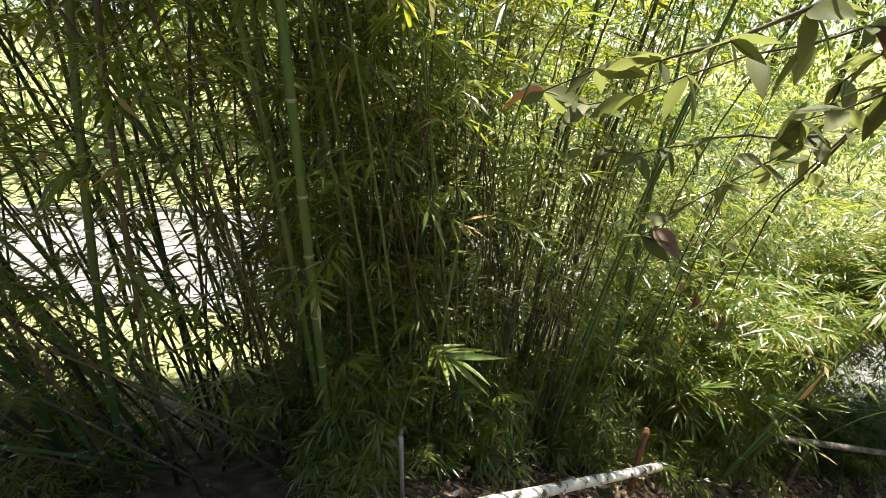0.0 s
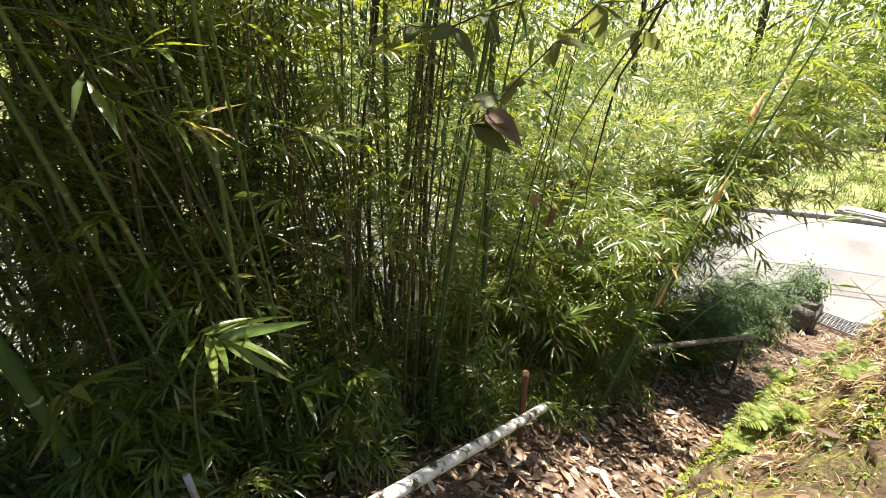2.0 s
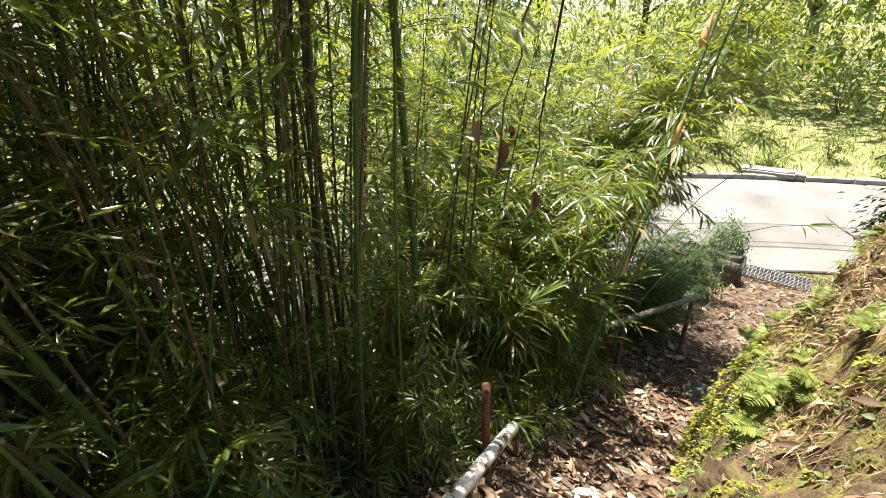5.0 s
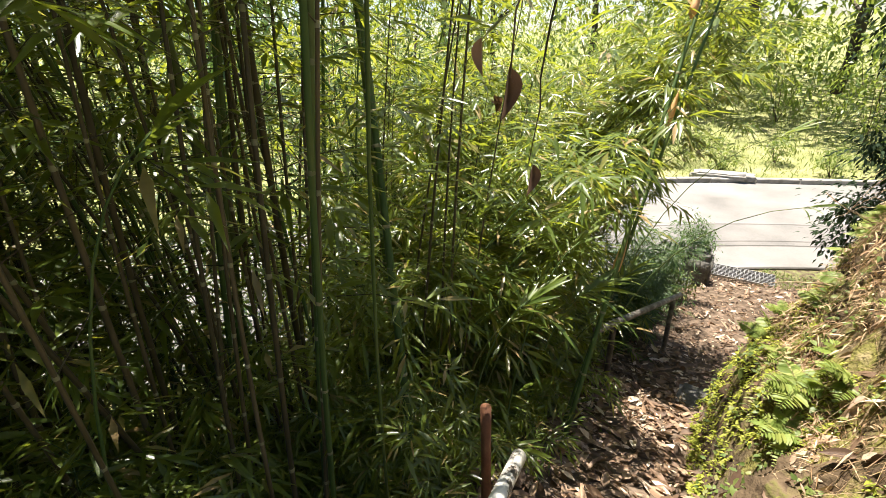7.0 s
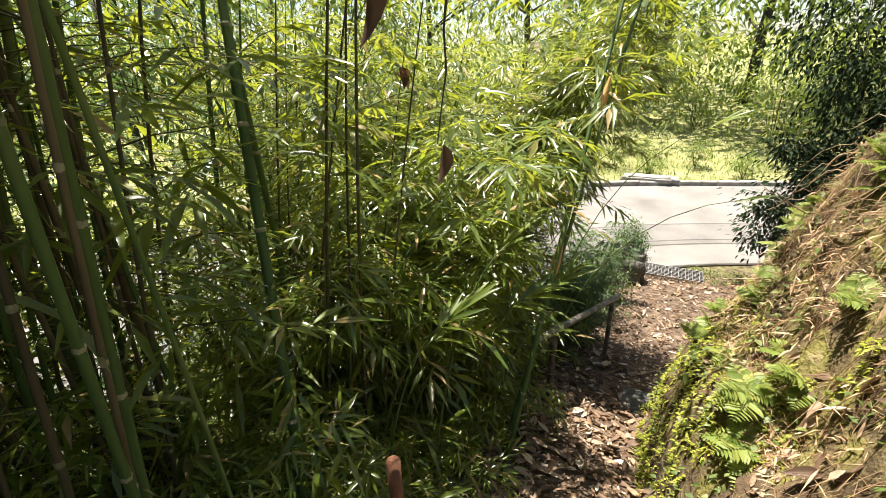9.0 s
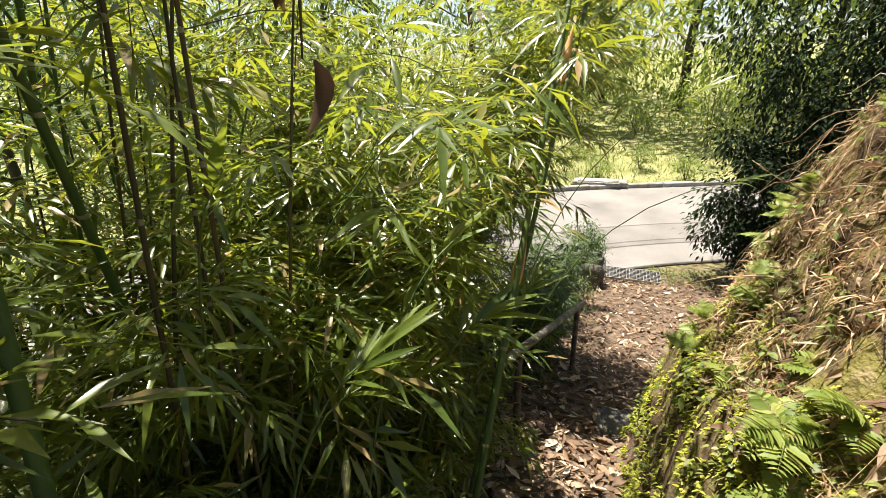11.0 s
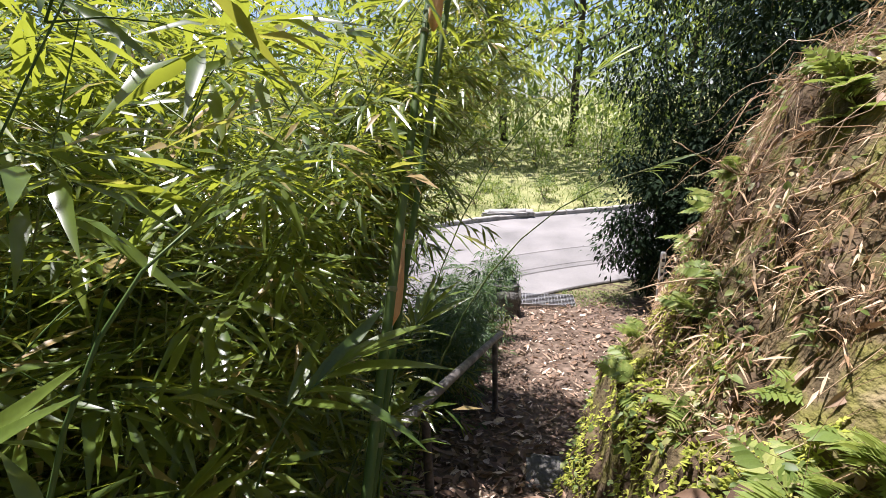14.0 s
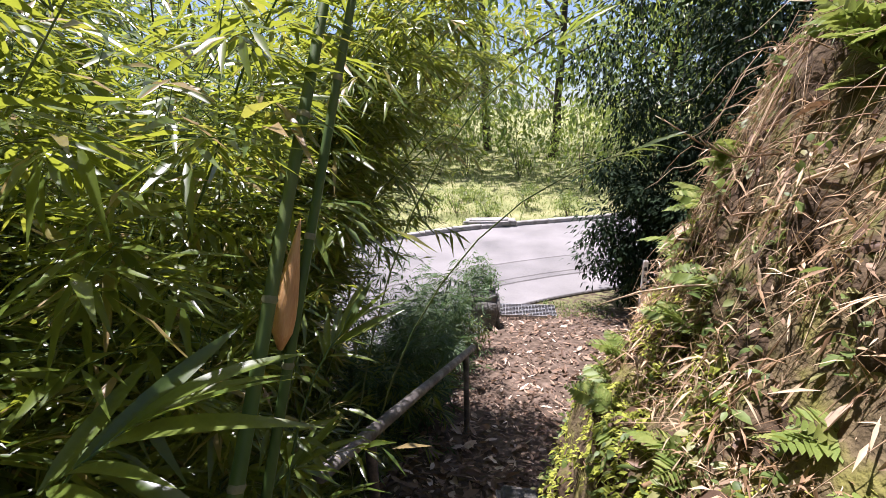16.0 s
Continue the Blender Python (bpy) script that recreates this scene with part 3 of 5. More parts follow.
def grove_n(s):
    """The side of the tall bamboo that faces the path: it draws back from the path down the slope."""
    return 0.66 + 0.39 * s if s > 3.5 else 0.0


def grove():
    r = np.random.default_rng(5)
    lab = "slender green bamboo culm with narrow leaves"
    lab_old = "thin dry brownish bamboo culm with few leaves"

    def tall(s, n, turn, tilt, scale, label):
        i = int(r.integers(len(TALL)))
        if s > 2.4:
            scale = min(scale, (0.7 + 1.8 * (n - 1.5) - float(land(s, n))) / TALL_H[i])
        if label.startswith("sunlit"):
            sunlit.append((TALL[i], spot(s, n, turn, tilt, scale)))
            return
        plant(TALL[i], spot(s, n, turn, tilt, scale), label, "bamboo", "bamboo grove")

    sunlit = []
    for _ in range(60):
        s = r.uniform(0.3, 2.1)
        n = float(edge_n(s)) + 1.0 + abs(r.normal(0, 1.1))
        tall(s, n, r.uniform(0, 6.28), r.uniform(0, 0.12), r.uniform(0.85, 1.1), lab)
    for _ in range(24):
        tall(r.uniform(-2.4, 0.3), r.uniform(1.8, 3.4), r.uniform(0, 6.28), r.uniform(0, 0.15), 0.95, lab)
    for cs, cn, k, sp in ((1.25, 2.35, 50, 0.30), (0.5, 2.5, 26, 0.3), (2.0, 2.7, 44, 0.4)):
        for _ in range(k):
            s, n = cs + r.normal(0, sp), max(cn + r.normal(0, sp), float(edge_n(cs)) + 0.6)
            kind = int(r.integers(3))
            plant(BARE[kind], spot(s, n, math.atan2(n - cn, s - cs) + r.normal(0, 0.5), r.uniform(0, 0.10), r.uniform(0.85, 1.15)), lab_old if kind != 1 else lab, "bamboo", "bamboo grove")
    for _ in range(9):
        plant(TALL[int(r.choice((4, 5, 2)))], spot(r.uniform(-1.5, 0.2), r.uniform(2.1, 2.8), r.uniform(3.5, 5.5), r.uniform(0, 0.2), 1.0), lab, "bamboo", "bamboo grove")
    for _ in range(10):
        plant(BUSH[int(r.integers(4))], spot(r.uniform(-1.5, 0.1), r.uniform(2.0, 2.9), r.uniform(0, 6.28), 0.1, r.uniform(0.5, 0.75)), "low bamboo bush in deep shade", "bamboo bush", "bamboo bushes", "bamboo_bush")
    # leaning culms at the grove's thin end
    for _ in range(34):
        plant(BARE[int(r.integers(3))], spot(r.uniform(-1.6, 0.5), r.uniform(1.6, 2.6), math.pi + r.normal(0, 0.5), r.uniform(0.25, 0.65), 0.95), "leaning thin bamboo culm against the light", "bamboo", "bamboo grove")
    for _ in range(5):
        tall(r.uniform(-2.0, -0.4), r.uniform(1.8, 2.6), math.pi + r.normal(0, 0.4), r.uniform(0.2, 0.45), 0.8, "leaning bamboo culm against the light")
    # low leafy bamboo beside the path and down the slope
    for _ in range(30):
        s = r.uniform(2.7, 5.8)
        n = max(float(edge_n(s)) + 0.55, grove_n(s)) + abs(r.normal(0, 0.6))
        plant(CANOPY[int(r.integers(2))], spot(s, n, r.uniform(0, 6.28), r.uniform(0, 0.1), r.uniform(0.75, 1.0) * (1.0 if s < 4.6 else 0.75)), "leafy bamboo with a sunlit top and bare stems", "bamboo bush", "bamboo bushes", "bamboo_bush")
    for _ in range(24):
        s = r.uniform(2.9, 5.3)
        plant(ROOF[int(r.integers(2))], spot(s, max(float(edge_n(s)) + 0.7, grove_n(s)) + r.uniform(0, 1.1), r.uniform(0, 6.28), r.uniform(0, 0.08), r.uniform(0.9, 1.1)), "leafy bamboo with a sunlit top and bare stems", "bamboo bush", "bamboo bushes", "bamboo_bush")
    for _ in range(30):
        s = r.uniform(2.3, 6.3)
        n = float(edge_n(s)) + (0.95 if s < 3.1 else 0.34) + abs(r.normal(0, 0.8))
        b = BUSH[int(r.integers(3))] if n > grove_n(s) - 0.1 else BUSH[3]
        plant(b, spot(s, n, r.uniform(0, 6.28), r.uniform(0, 0.15), r.uniform(0.8, 1.15)), "low leafy bamboo bush in sunlight", "bamboo bush", "bamboo bushes", "bamboo_bush")
    for _ in range(32):
        s = r.uniform(0.25, 2.3)
        n = float(edge_n(s)) + 0.5 + abs(r.normal(0, 0.5))
        plant(BUSH[int(r.choice((0, 1, 3, 3)))], spot(s, n, r.uniform(0, 6.28), r.uniform(0, 0.1), r.uniform(0.6, 0.85)), "low bamboo bush in deep shade", "bamboo bush", "bamboo bushes", "bamboo_bush")
    # leafy crowns that close over the grove and keep it in shade
    crowns = [(CROWN[int(r.integers(2))], spot(r.uniform(-1.2, 1.25), r.uniform(2.2, 4.0), r.uniform(0, 6.28), r.uniform(0, 0.08), r.uniform(0.9, 1.1))) for _ in range(34)]
    join_plants(crowns, "dense leafy bamboo crowns high over the grove")
    for _ in range(12):
        tall(r.uniform(-0.6, 0.5), r.uniform(1.75, 3.0), r.uniform(0, 6.28), r.uniform(0, 0.25), 0.9, "slender bamboo culm in deep shade")
    # long culms that arch over the path towards the road
    for _ in range(28):
        sa = r.uniform(4.3, 6.4)
        plant(OVER[int(r.integers(2))], spot(sa, 0.75 + 0.39 * sa + r.uniform(0, 0.5), -math.pi / 2 + r.normal(0.35, 0.45), 0.0, r.uniform(0.9, 1.12)), "bamboo arching over the path with sunlit leaves", "bamboo", "bamboo grove")
    # the thick back of the grove
    for _ in range(12):
        s = r.uniform(0.1, 1.5)
        plant(THICKET[int(r.integers(2))], spot(s, float(edge_n(s)) + 1.7 + abs(r.normal(0, 0.7)), r.uniform(0, 6.28), r.uniform(0, 0.12), r.uniform(0.85, 1.15) * (1.0 if s < 2.6 else 0.8)), "dense leafy bamboo thicket at the back of the grove", "bamboo", "bamboo grove", "bamboo_thicket")
    for _ in range(5):
        plant(THICKET[int(r.integers(2))], spot(r.uniform(4.0, 7.0), r.uniform(3.4, 4.6), r.uniform(0, 6.28), 0.05, r.uniform(0.9, 1.15)), "dense leafy bamboo thicket in sunlight", "bamboo", "bamboo grove", "bamboo_thicket")
    for _ in range(5):
        sa, na = r.uniform(3.7, 5.5), r.uniform(2.7, 3.8)
        plant(THICKET[int(r.integers(2))], spot(sa, na, r.uniform(0, 6.28), 0.05, (r.uniform(1.0, 1.7) - float(land(sa, na))) / 3.0), "dense leafy bamboo thicket in sunlight", "bamboo", "bamboo grove", "bamboo_thicket")
    # sunlit bamboo down the slope
    for _ in range(7):
        sa = r.uniform(4.0, 5.4)
        plant(ARCH[int(r.integers(2))], spot(sa, r.uniform(2.9, 3.3), -math.pi / 2 + r.normal(0.3, 0.5), 0.0, r.uniform(1.0, 1.2)), "bamboo arching over the path with sunlit leaves", "bamboo", "bamboo grove")
    for _ in range(26):
        sa = r.uniform(1.9, 3.7)
        plant(BUSH[int(r.choice((3, 3, 0)))], spot(sa, float(edge_n(sa)) + r.uniform(0.30, 0.6), r.uniform(0, 6.28), r.uniform(0, 0.1), r.uniform(0.45, 0.7)), "low leafy bamboo bush beside the handrail", "bamboo bush", "bamboo bushes", "bamboo_bush")
    for _ in range(44):
        s = r.uniform(2.6, 5.6)
        n = max(float(edge_n(s)) + 1.0, grove_n(s)) + abs(r.normal(0, 1.0))
        tall(s, n, r.uniform(-0.6, 2.4), r.uniform(0.03, 0.2), r.uniform(0.7, 1.0), "sunlit bamboo with yellow-green leaves")
    for _ in range(8):
        sa = r.uniform(4.9, 6.6)
        tall(sa, grove_n(sa) + r.uniform(0, 0.5), r.uniform(0, 6.28), r.uniform(0, 0.1), r.uniform(0.7, 0.85), "sunlit bamboo with yellow-green leaves")
    for _ in range(16):
        s = r.uniform(5.6, 7.8)
        n = 3.0 + abs(r.normal(0, 0.9))
        if road_dist(s, n) > ROAD_W + 0.1:
            tall(s, n, r.uniform(0, 6.28), 0.1, r.uniform(0.5, 0.65), "sunlit bamboo with yellow-green leaves")
    join_plants(sunlit, "sunlit bamboo with yellow-green leaves down the slope")
    for _ in range(24):
        s = r.uniform(5.0, 7.8)
        n = 1.75 + abs(r.normal(0, 0.55))
        plant(DWARF[int(r.integers(2))], spot(s, n, r.uniform(0, 6.28), 0.1, r.uniform(0.9, 1.35)), "dwarf bamboo shrub with small dark leaves", "shrub", "dwarf bamboo", "dwarf_bamboo")


grove()


def sheath_mesh(length, radius):
    so = Soup()
    k = np.linspace(0, 1, 9)
    so.tube([(0.002 * math.sin(3 * q), 0, length * q) for q in k], [radius * w for w in (0.25, 1.0, 1.12, 1.08, 0.95, 0.75, 0.5, 0.28, 0.05)], 10)
    return so.mesh("sheath", M_sheath)


ca, foot_a, way_a = culm_between("bamboo", (2.72, 1.57, -1.0), (3.78, 1.45, 1.0), 3.6, 0.0135, "thick green bamboo culm leaning along the path", 2.0, 91, 1)
cb, foot_b, way_b = culm_between("bamboo", (2.98, 1.63, -1.0), (3.72, 1.38, 1.0), 3.4, 0.0115, "green bamboo culm with orange papery sheath", 1.9, 92, 1)
cc, foot_c, way_c = culm_between("bamboo", (0.33, 1.92, -0.3), (0.33, 1.66, 2.0), 4.6, 0.018, "thick dark green bamboo culm beside the path", 2.6, 93)
ce, foot_e, way_e = culm_between("bamboo", (2.72, 3.2, -0.5), (2.88, 3.09, 1.5), 4.6, 0.017, "tall green bamboo culm", 1.5, 94)


culm_between("bamboo", (2.10, 2.0, 0.06), (2.20, 2.10, 0.5), 4.4, 0.015, "thick green bamboo culm leaning over the grove's edge", 1.9, 95)
culm_between("bamboo", (2.50, 2.42, 0.0), (2.44, 2.36, 0.6), 4.2, 0.014, "thick dark green bamboo culm in the grove", 1.7, 96)


def put_sheath(ob, foot, d, z, length, radius, down=False):
    p = foot + d * (z - foot.z)
    sh = part("sheath", sheath_mesh(length, radius), ob, "orange-brown papery culm sheath")
    q = Vector((d.x, d.y, 1)).to_track_quat("Z", "Y").to_matrix().to_4x4()
    sh.matrix_world = Matrix.Translation(p) @ q
    sh.matrix_parent_inverse = Matrix.Identity(4)
    sh.matrix_basis = ob.matrix_world.inverted() @ (Matrix.Translation(p) @ q)


put_sheath(cb, foot_b, way_b, -0.27, 0.24, 0.018)
put_sheath(cb, foot_b, way_b, 0.42, 0.20, 0.016)
put_sheath(ca, foot_a, way_a, 0.9, 0.20, 0.0175)


# ---- young shoots whose leaves hang over the path ----
def one_leaf(name, length, width, mat, droop, fold=0.14, seed=1):
    r = np.random.default_rng(seed)
    k = np.linspace(0, 1, 7)
    w = width * np.array([0.12, 0.75, 1.0, 0.95, 0.75, 0.42, 0.02])
    v, f = [], []
    for q, ww in zip(k, w):
        z = -droop * length * q * q
        for y in (-1, -0.5, 0, 0.5, 1):
            v.append((length * q, y * ww / 2, z + fold * abs(y) * ww + 0.003 * math.sin(9 * q + y)))
    for i in range(6):
        for j in range(4):
            a = i * 5 + j
            f.append((a, a + 1, a + 6, a + 5))
    return mesh_of(name, v, f, mat)


HERO = [one_leaf("leaf", 1.0, 0.125, M_leaf_hero, d, 0.14, i) for i, d in enumerate((0.08, 0.2, 0.35, 0.5))]


def axes_from(d, roll=0.0):
    x = Vector(d).normalized()
    y = Vector((0, 0, 1)).cross(x)
    y = y.normalized() if y.length > 1e-3 else Vector((0, 1, 0))
    z = x.cross(y)
    m = Matrix((x, y, z)).transposed().to_4x4()
    return m @ Matrix.Rotation(roll, 4, "X")


def young_bamboo(tip, back, leaf, count, seed, root=None, label="young bamboo shoot with long fresh green leaves", up=0.0):
    """A stem that arches from the ground to tip and carries a fan of leaves there. back: the way from the tip to the stem, as (s, n)."""
    r = np.random.default_rng(seed)
    tip_w = W(*tip)
    root = root or (tip[0] + back[0], tip[1] + back[1])
    g = drop(*root)
    ob = thing("young_bamboo", Matrix.Translation(g), label, "bamboo shoot", "young bamboo shoots")
    rel = tip_w - g
    mid = Vector((rel.x * 0.25, rel.y * 0.25, rel.z * 0.85 + 0.05))
    pts = [(mid * (2 * q * (1 - q)) + rel * (q * q)) for q in np.linspace(0, 1, 10)]
    so = Soup()
    so.tube([tuple(p) for p in pts], [0.0045 * (1 - 0.65 * q) for q in np.linspace(0, 1, 10)], 6)
    part("stem", so.mesh("stem", M_culm), ob)
    head = (pts[9] - pts[7]).normalized()
    head = (head + Vector((0, 0, up))).normalized()
    side = head.cross(Vector((0, 0, 1))).normalized()
    for i in range(count):
        f = i / max(count - 1, 1)
        ang = (1 if i % 2 else -1) * (0.95 - 0.85 * f) * r.uniform(0.75, 1.2)
        d = head * math.cos(ang) + side * math.sin(ang) + Vector((0, 0, r.normal(0.02, 0.12)))
        lf = part("leaf", HERO[int(r.integers(4))], ob)
        p = pts[9] - head * (leaf * 0.45 * (1 - f))
        ln = leaf * r.uniform(0.75, 1.1) * (0.8 + 0.3 * f)
        lf.matrix_basis = Matrix.Translation(p) @ axes_from(d, r.normal(0, 0.35)) @ Matrix.Scale(ln, 4)
    return ob


young_bamboo((2.95, 1.55, -0.20), (-0.16, 0.26), 0.22, 11, 1, up=-0.2)
young_bamboo((3.45, 1.50, -0.33), (-0.25, 0.15), 0.17, 11, 2)
young_bamboo((2.72, 1.57, 0.12), (-0.25, 0.20), 0.14, 6, 21)
young_bamboo((2.46, 1.65, -0.03), (-0.20, 0.20), 0.16, 10, 22)
young_bamboo((0.74, 1.42, 0.80), (-0.15, 0.30), 0.20, 9, 23, label="young bamboo shoot with drooping leaves in shade", up=-0.5)
young_bamboo((3.84, 0.78, 0.04), (0.2, 1.0), 0.13, 8, 3)
young_bamboo((4.0, 0.95, 0.36), (0.1, 0.9), 0.16, 9, 4)
young_bamboo((1.48, 1.86, 0.74), (-0.3, 0.16), 0.16, 8, 5)
young_bamboo((2.56, 1.74, -0.20), (-0.16, 0.26), 0.16, 9, 11)
young_bamboo((2.88, 1.78, 0.08), (-0.1, 0.3), 0.16, 8, 12)
young_bamboo((3.35, 1.60, -0.62), (-0.15, 0.2), 0.15, 9, 13)
young_bamboo((2.75, 1.75, -0.35), (-0.15, 0.25), 0.16, 9, 14)
young_bamboo((2.32, 1.78, 0.33), (0.1, 0.35), 0.15, 8, 6)
young_bamboo((2.15, 1.52, -0.42), (0.02, 0.2), 0.14, 8, 8)
young_bamboo((1.2, 0.75, 2.05), (0.6, 1.1), 0.17, 9, 9)
young_bamboo((0.75, 0.95, 1.85), (0.2, 0.9), 0.17, 8, 10)
rh = np.random.default_rng(77)
for i in range(46):
    s = rh.uniform(2.0, 4.6)
    h = rh.uniform(0.1, 0.9) * (1.0 if s < 3.4 else 0.7)
    n = float(edge_n(s)) + (rh.uniform(0.5, 0.9) if s < 3.3 else rh.uniform(0.3, 0.6))
    young_bamboo((s, n, float(path_z(s)) + h), (rh.normal(0, 0.15), rh.uniform(0.15, 0.4)), rh.uniform(0.11, 0.16), int(rh.integers(5, 9)), 100 + i)
for i in range(12):
    s = rh.uniform(0.3, 1.6)
    young_bamboo((s, float(edge_n(s)) + rh.uniform(0.5, 0.8), float(path_z(s)) + rh.uniform(0.0, 0.6)), (rh.normal(0, 0.1), rh.uniform(0.15, 0.3)), rh.uniform(0.13, 0.2), 7, 200 + i,
                 label="young bamboo shoot with drooping leaves in shade")


# ---- handrails ----
def rod(name, a, b, radius, mat, parent, label="", sides=14, bow=0.0):
    so = Soup()
    a, b = Vector(a), Vector(b)
    k = np.linspace(0, 1, 9)
    pts = [a.lerp(b, q) + Vector((0, 0, -bow * 4 * q * (1 - q))) for q in k]
    so.tube([tuple(p) for p in pts], [radius * (1 + 0.03 * math.sin(7 * q)) for q in k], sides)
    return part(name, so.mesh(name, mat), parent, label)


def handrail(label, a, b, radius, mat, posts, post_mat, post_r):
    ob = thing("handrail", Matrix.Identity(4), label, "handrail")
    rod("rail", W(*a), W(*b), radius, mat, ob)
    for s, n, top in posts:
        rod("post", drop(s, n, -0.15), W(s, n, top), post_r, post_mat, ob)
    return ob


handrail("white painted pipe handrail with dark chipped spots", (0.3, 1.14, 0.50), (2.10, 1.515, -0.40), 0.024, M_pipe, [(2.03, 1.60, -0.17), (0.5, 1.22, 0.42)], M_rust, 0.017)
handrail("dark weathered pipe handrail beside the leafy path", (3.55, 1.66, -0.85), (5.48, 1.36, -1.50), 0.024, M_pipe_dark, [(5.36, 1.40, -1.47), (3.9, 1.63, -0.98)], M_pipe_dark, 0.022)
grey_post = thing("stake", Matrix.Identity(4), "thin grey steel stake among dark leaves", "stake")
rod("shaft", drop(0.58, 1.5, -0.15), W(0.58, 1.5, 0.4), 0.009, M_steel, grey_post)


# ---- dry leaves ----
def litter():
    r = np.random.default_rng(21)
    so = thing("leaf_litter", Matrix.Identity(4), "brown and pale dry leaves lying over the path", "fallen leaves", kind="stuff")
    k = 9500
    s = np.concatenate([r.uniform(-1.0, 9.0, k), r.uniform(-1, 5, 1600)])
    f = np.concatenate([r.beta(1.3, 1.3, k), r.uniform(-0.9, 0.0, 1600)])
    n = foot_n(s) - 0.05 + f * (edge_n(s) + 0.7 - foot_n(s))
    n = np.where((s > 7) & (n < -1.2), r.uniform(-1.2, 1.2, len(s)), n)
    keep = (s < 8.7) & ((f >= 0) | (r.random(len(s)) < 0.35))
    s, n = s[keep], n[keep]
    z = land(s, n) + r.uniform(0.004, 0.03, len(s))
    base = np.stack([s * CS - n * SN, s * SN + n * CS, z], -1)
    az = r.uniform(0, 6.28, len(s))
    eps = 0.03
    gx, gy = np.cos(az - TH), np.sin(az - TH)
    dz = (land(s + eps * gx, n + eps * gy) - land(s, n)) / eps
    way = np.stack([np.cos(az), np.sin(az), dz + r.normal(0, 0.3, len(s))], -1)
    ln = np.where(r.random(len(s)) < 0.7, r.uniform(0.025, 0.07, len(s)), r.uniform(0.06, 0.125, len(s)))
    part("leaves", leaves_mesh("leaves", base, way, ln, ln * r.uniform(0.14, 0.5, len(s)), M_dry, -0.15, 0.22, (0.3, 0.9, 0.7, 0.8), r), so, kind="stuff")
    one = [one_leaf("dry_leaf", 1.0, 0.42, M_dry, d, fo, 9) for d, fo in ((-0.25, 0.25), (0.2, -0.2), (0.1, 0.35))]
    for _ in range(220):
        s1 = r.uniform(1.7, 4.8)
        n1 = r.uniform(float(foot_n(s1)) + 0.02, float(edge_n(s1)) + 0.1)
        lf = part("leaf", one[int(r.integers(3))], so)
        lf.matrix_basis = Matrix.Translation(drop(s1, n1, 0.022)) @ Matrix.Rotation(0.35, 4, W(0, 1, 0) - W(0, 0, 0)) @ Matrix.Rotation(r.uniform(0, 6.28), 4, "Z") @ Matrix.Rotation(r.normal(0, 0.25), 4, "Y") @ Matrix.Rotation(r.normal(0, 0.4), 4, "X") @ Matrix.Scale(r.uniform(0.07, 0.12), 4)


litter()


# ---- the bank and what grows on it ----
def lump(p):
    return noise.fractal(p * 4.5, 0.8, 2.1, 5) * 0.06 + abs(noise.noise(p * 11)) * 0.06 + abs(noise.noise(p * 27)) * 0.02 - 0.025


def bank_points(s, n):
    """Places on the lumpy face of the bank, and the way out of it."""
    z = land(s, n)
    fn = (land(s, n + 0.01) - land(s, n - 0.01)) / 0.02
    fn = np.clip(fn, -6, 1)
    ln = np.sqrt(1 + fn * fn)
    out_n, out_z = -fn / ln, 1 / ln
    pos, way = np.empty((len(s), 3)), np.empty((len(s), 3))
    for i in range(len(s)):
        p, w = W(s[i], n[i], z[i]), W(0, out_n[i], out_z[i])
        pos[i], way[i] = p + w * (lump(p) if 1.0 < s[i] < 5.1 else 0.0), w
    return pos, way


def bank_point(s, d):
    n = float(foot_n(s)) - d
    p, _ = bank_points(np.array([s]), np.array([n]))
    x, y, z = p[0]
    return x * CS + y * SN, -x * SN + y * CS, z


def earth_bank():
    """The lumpy face of the bank, laid over the ground in even steps along its profile."""
    ss = np.arange(0.9, 5.2, 0.028)
    verts, rows = [], []
    cols = 62
    for s0 in ss:
        d = np.linspace(-0.04, 1.5, 240)
        n = foot_n(s0) - d
        z = land(np.full_like(d, s0), n)
        arc = np.concatenate([[0], np.cumsum(np.hypot(np.diff(n), np.diff(z)))])
        q = np.interp(np.linspace(0, arc[-1], cols), arc, d)
        nn = foot_n(s0) - q
        zz = land(np.full_like(q, s0), nn)
        gn, gz = np.gradient(nn), np.gradient(zz)
        ln = np.hypot(gn, gz) + 1e-9
        for j in range(cols):
            p = W(s0, nn[j], zz[j])
            edge = min(j / 4, 1, (cols - 1 - j) / 6, (s0 - 0.9) / 0.3, (5.17 - s0) / 0.3)
            k = lump(p)
            off = -0.02 * (1 - edge) + max(edge, 0) * k
            verts.append(tuple(p + W(0, gz[j] / ln[j], -gn[j] / ln[j]) * off))
    a = len(ss)
    idx = np.arange(a * cols).reshape(a, cols)
    faces = np.stack([idx[:-1, :-1], idx[1:, :-1], idx[1:, 1:], idx[:-1, 1:]], -1).reshape(-1, 4)
    me = mesh_from_arrays("earth_bank", np.array(verts), faces, M_bank)
    return tagged(new("earth_bank", me), "crumbling earth bank with moss, roots and dry stems", "bank", kind="structure")


earth_bank()


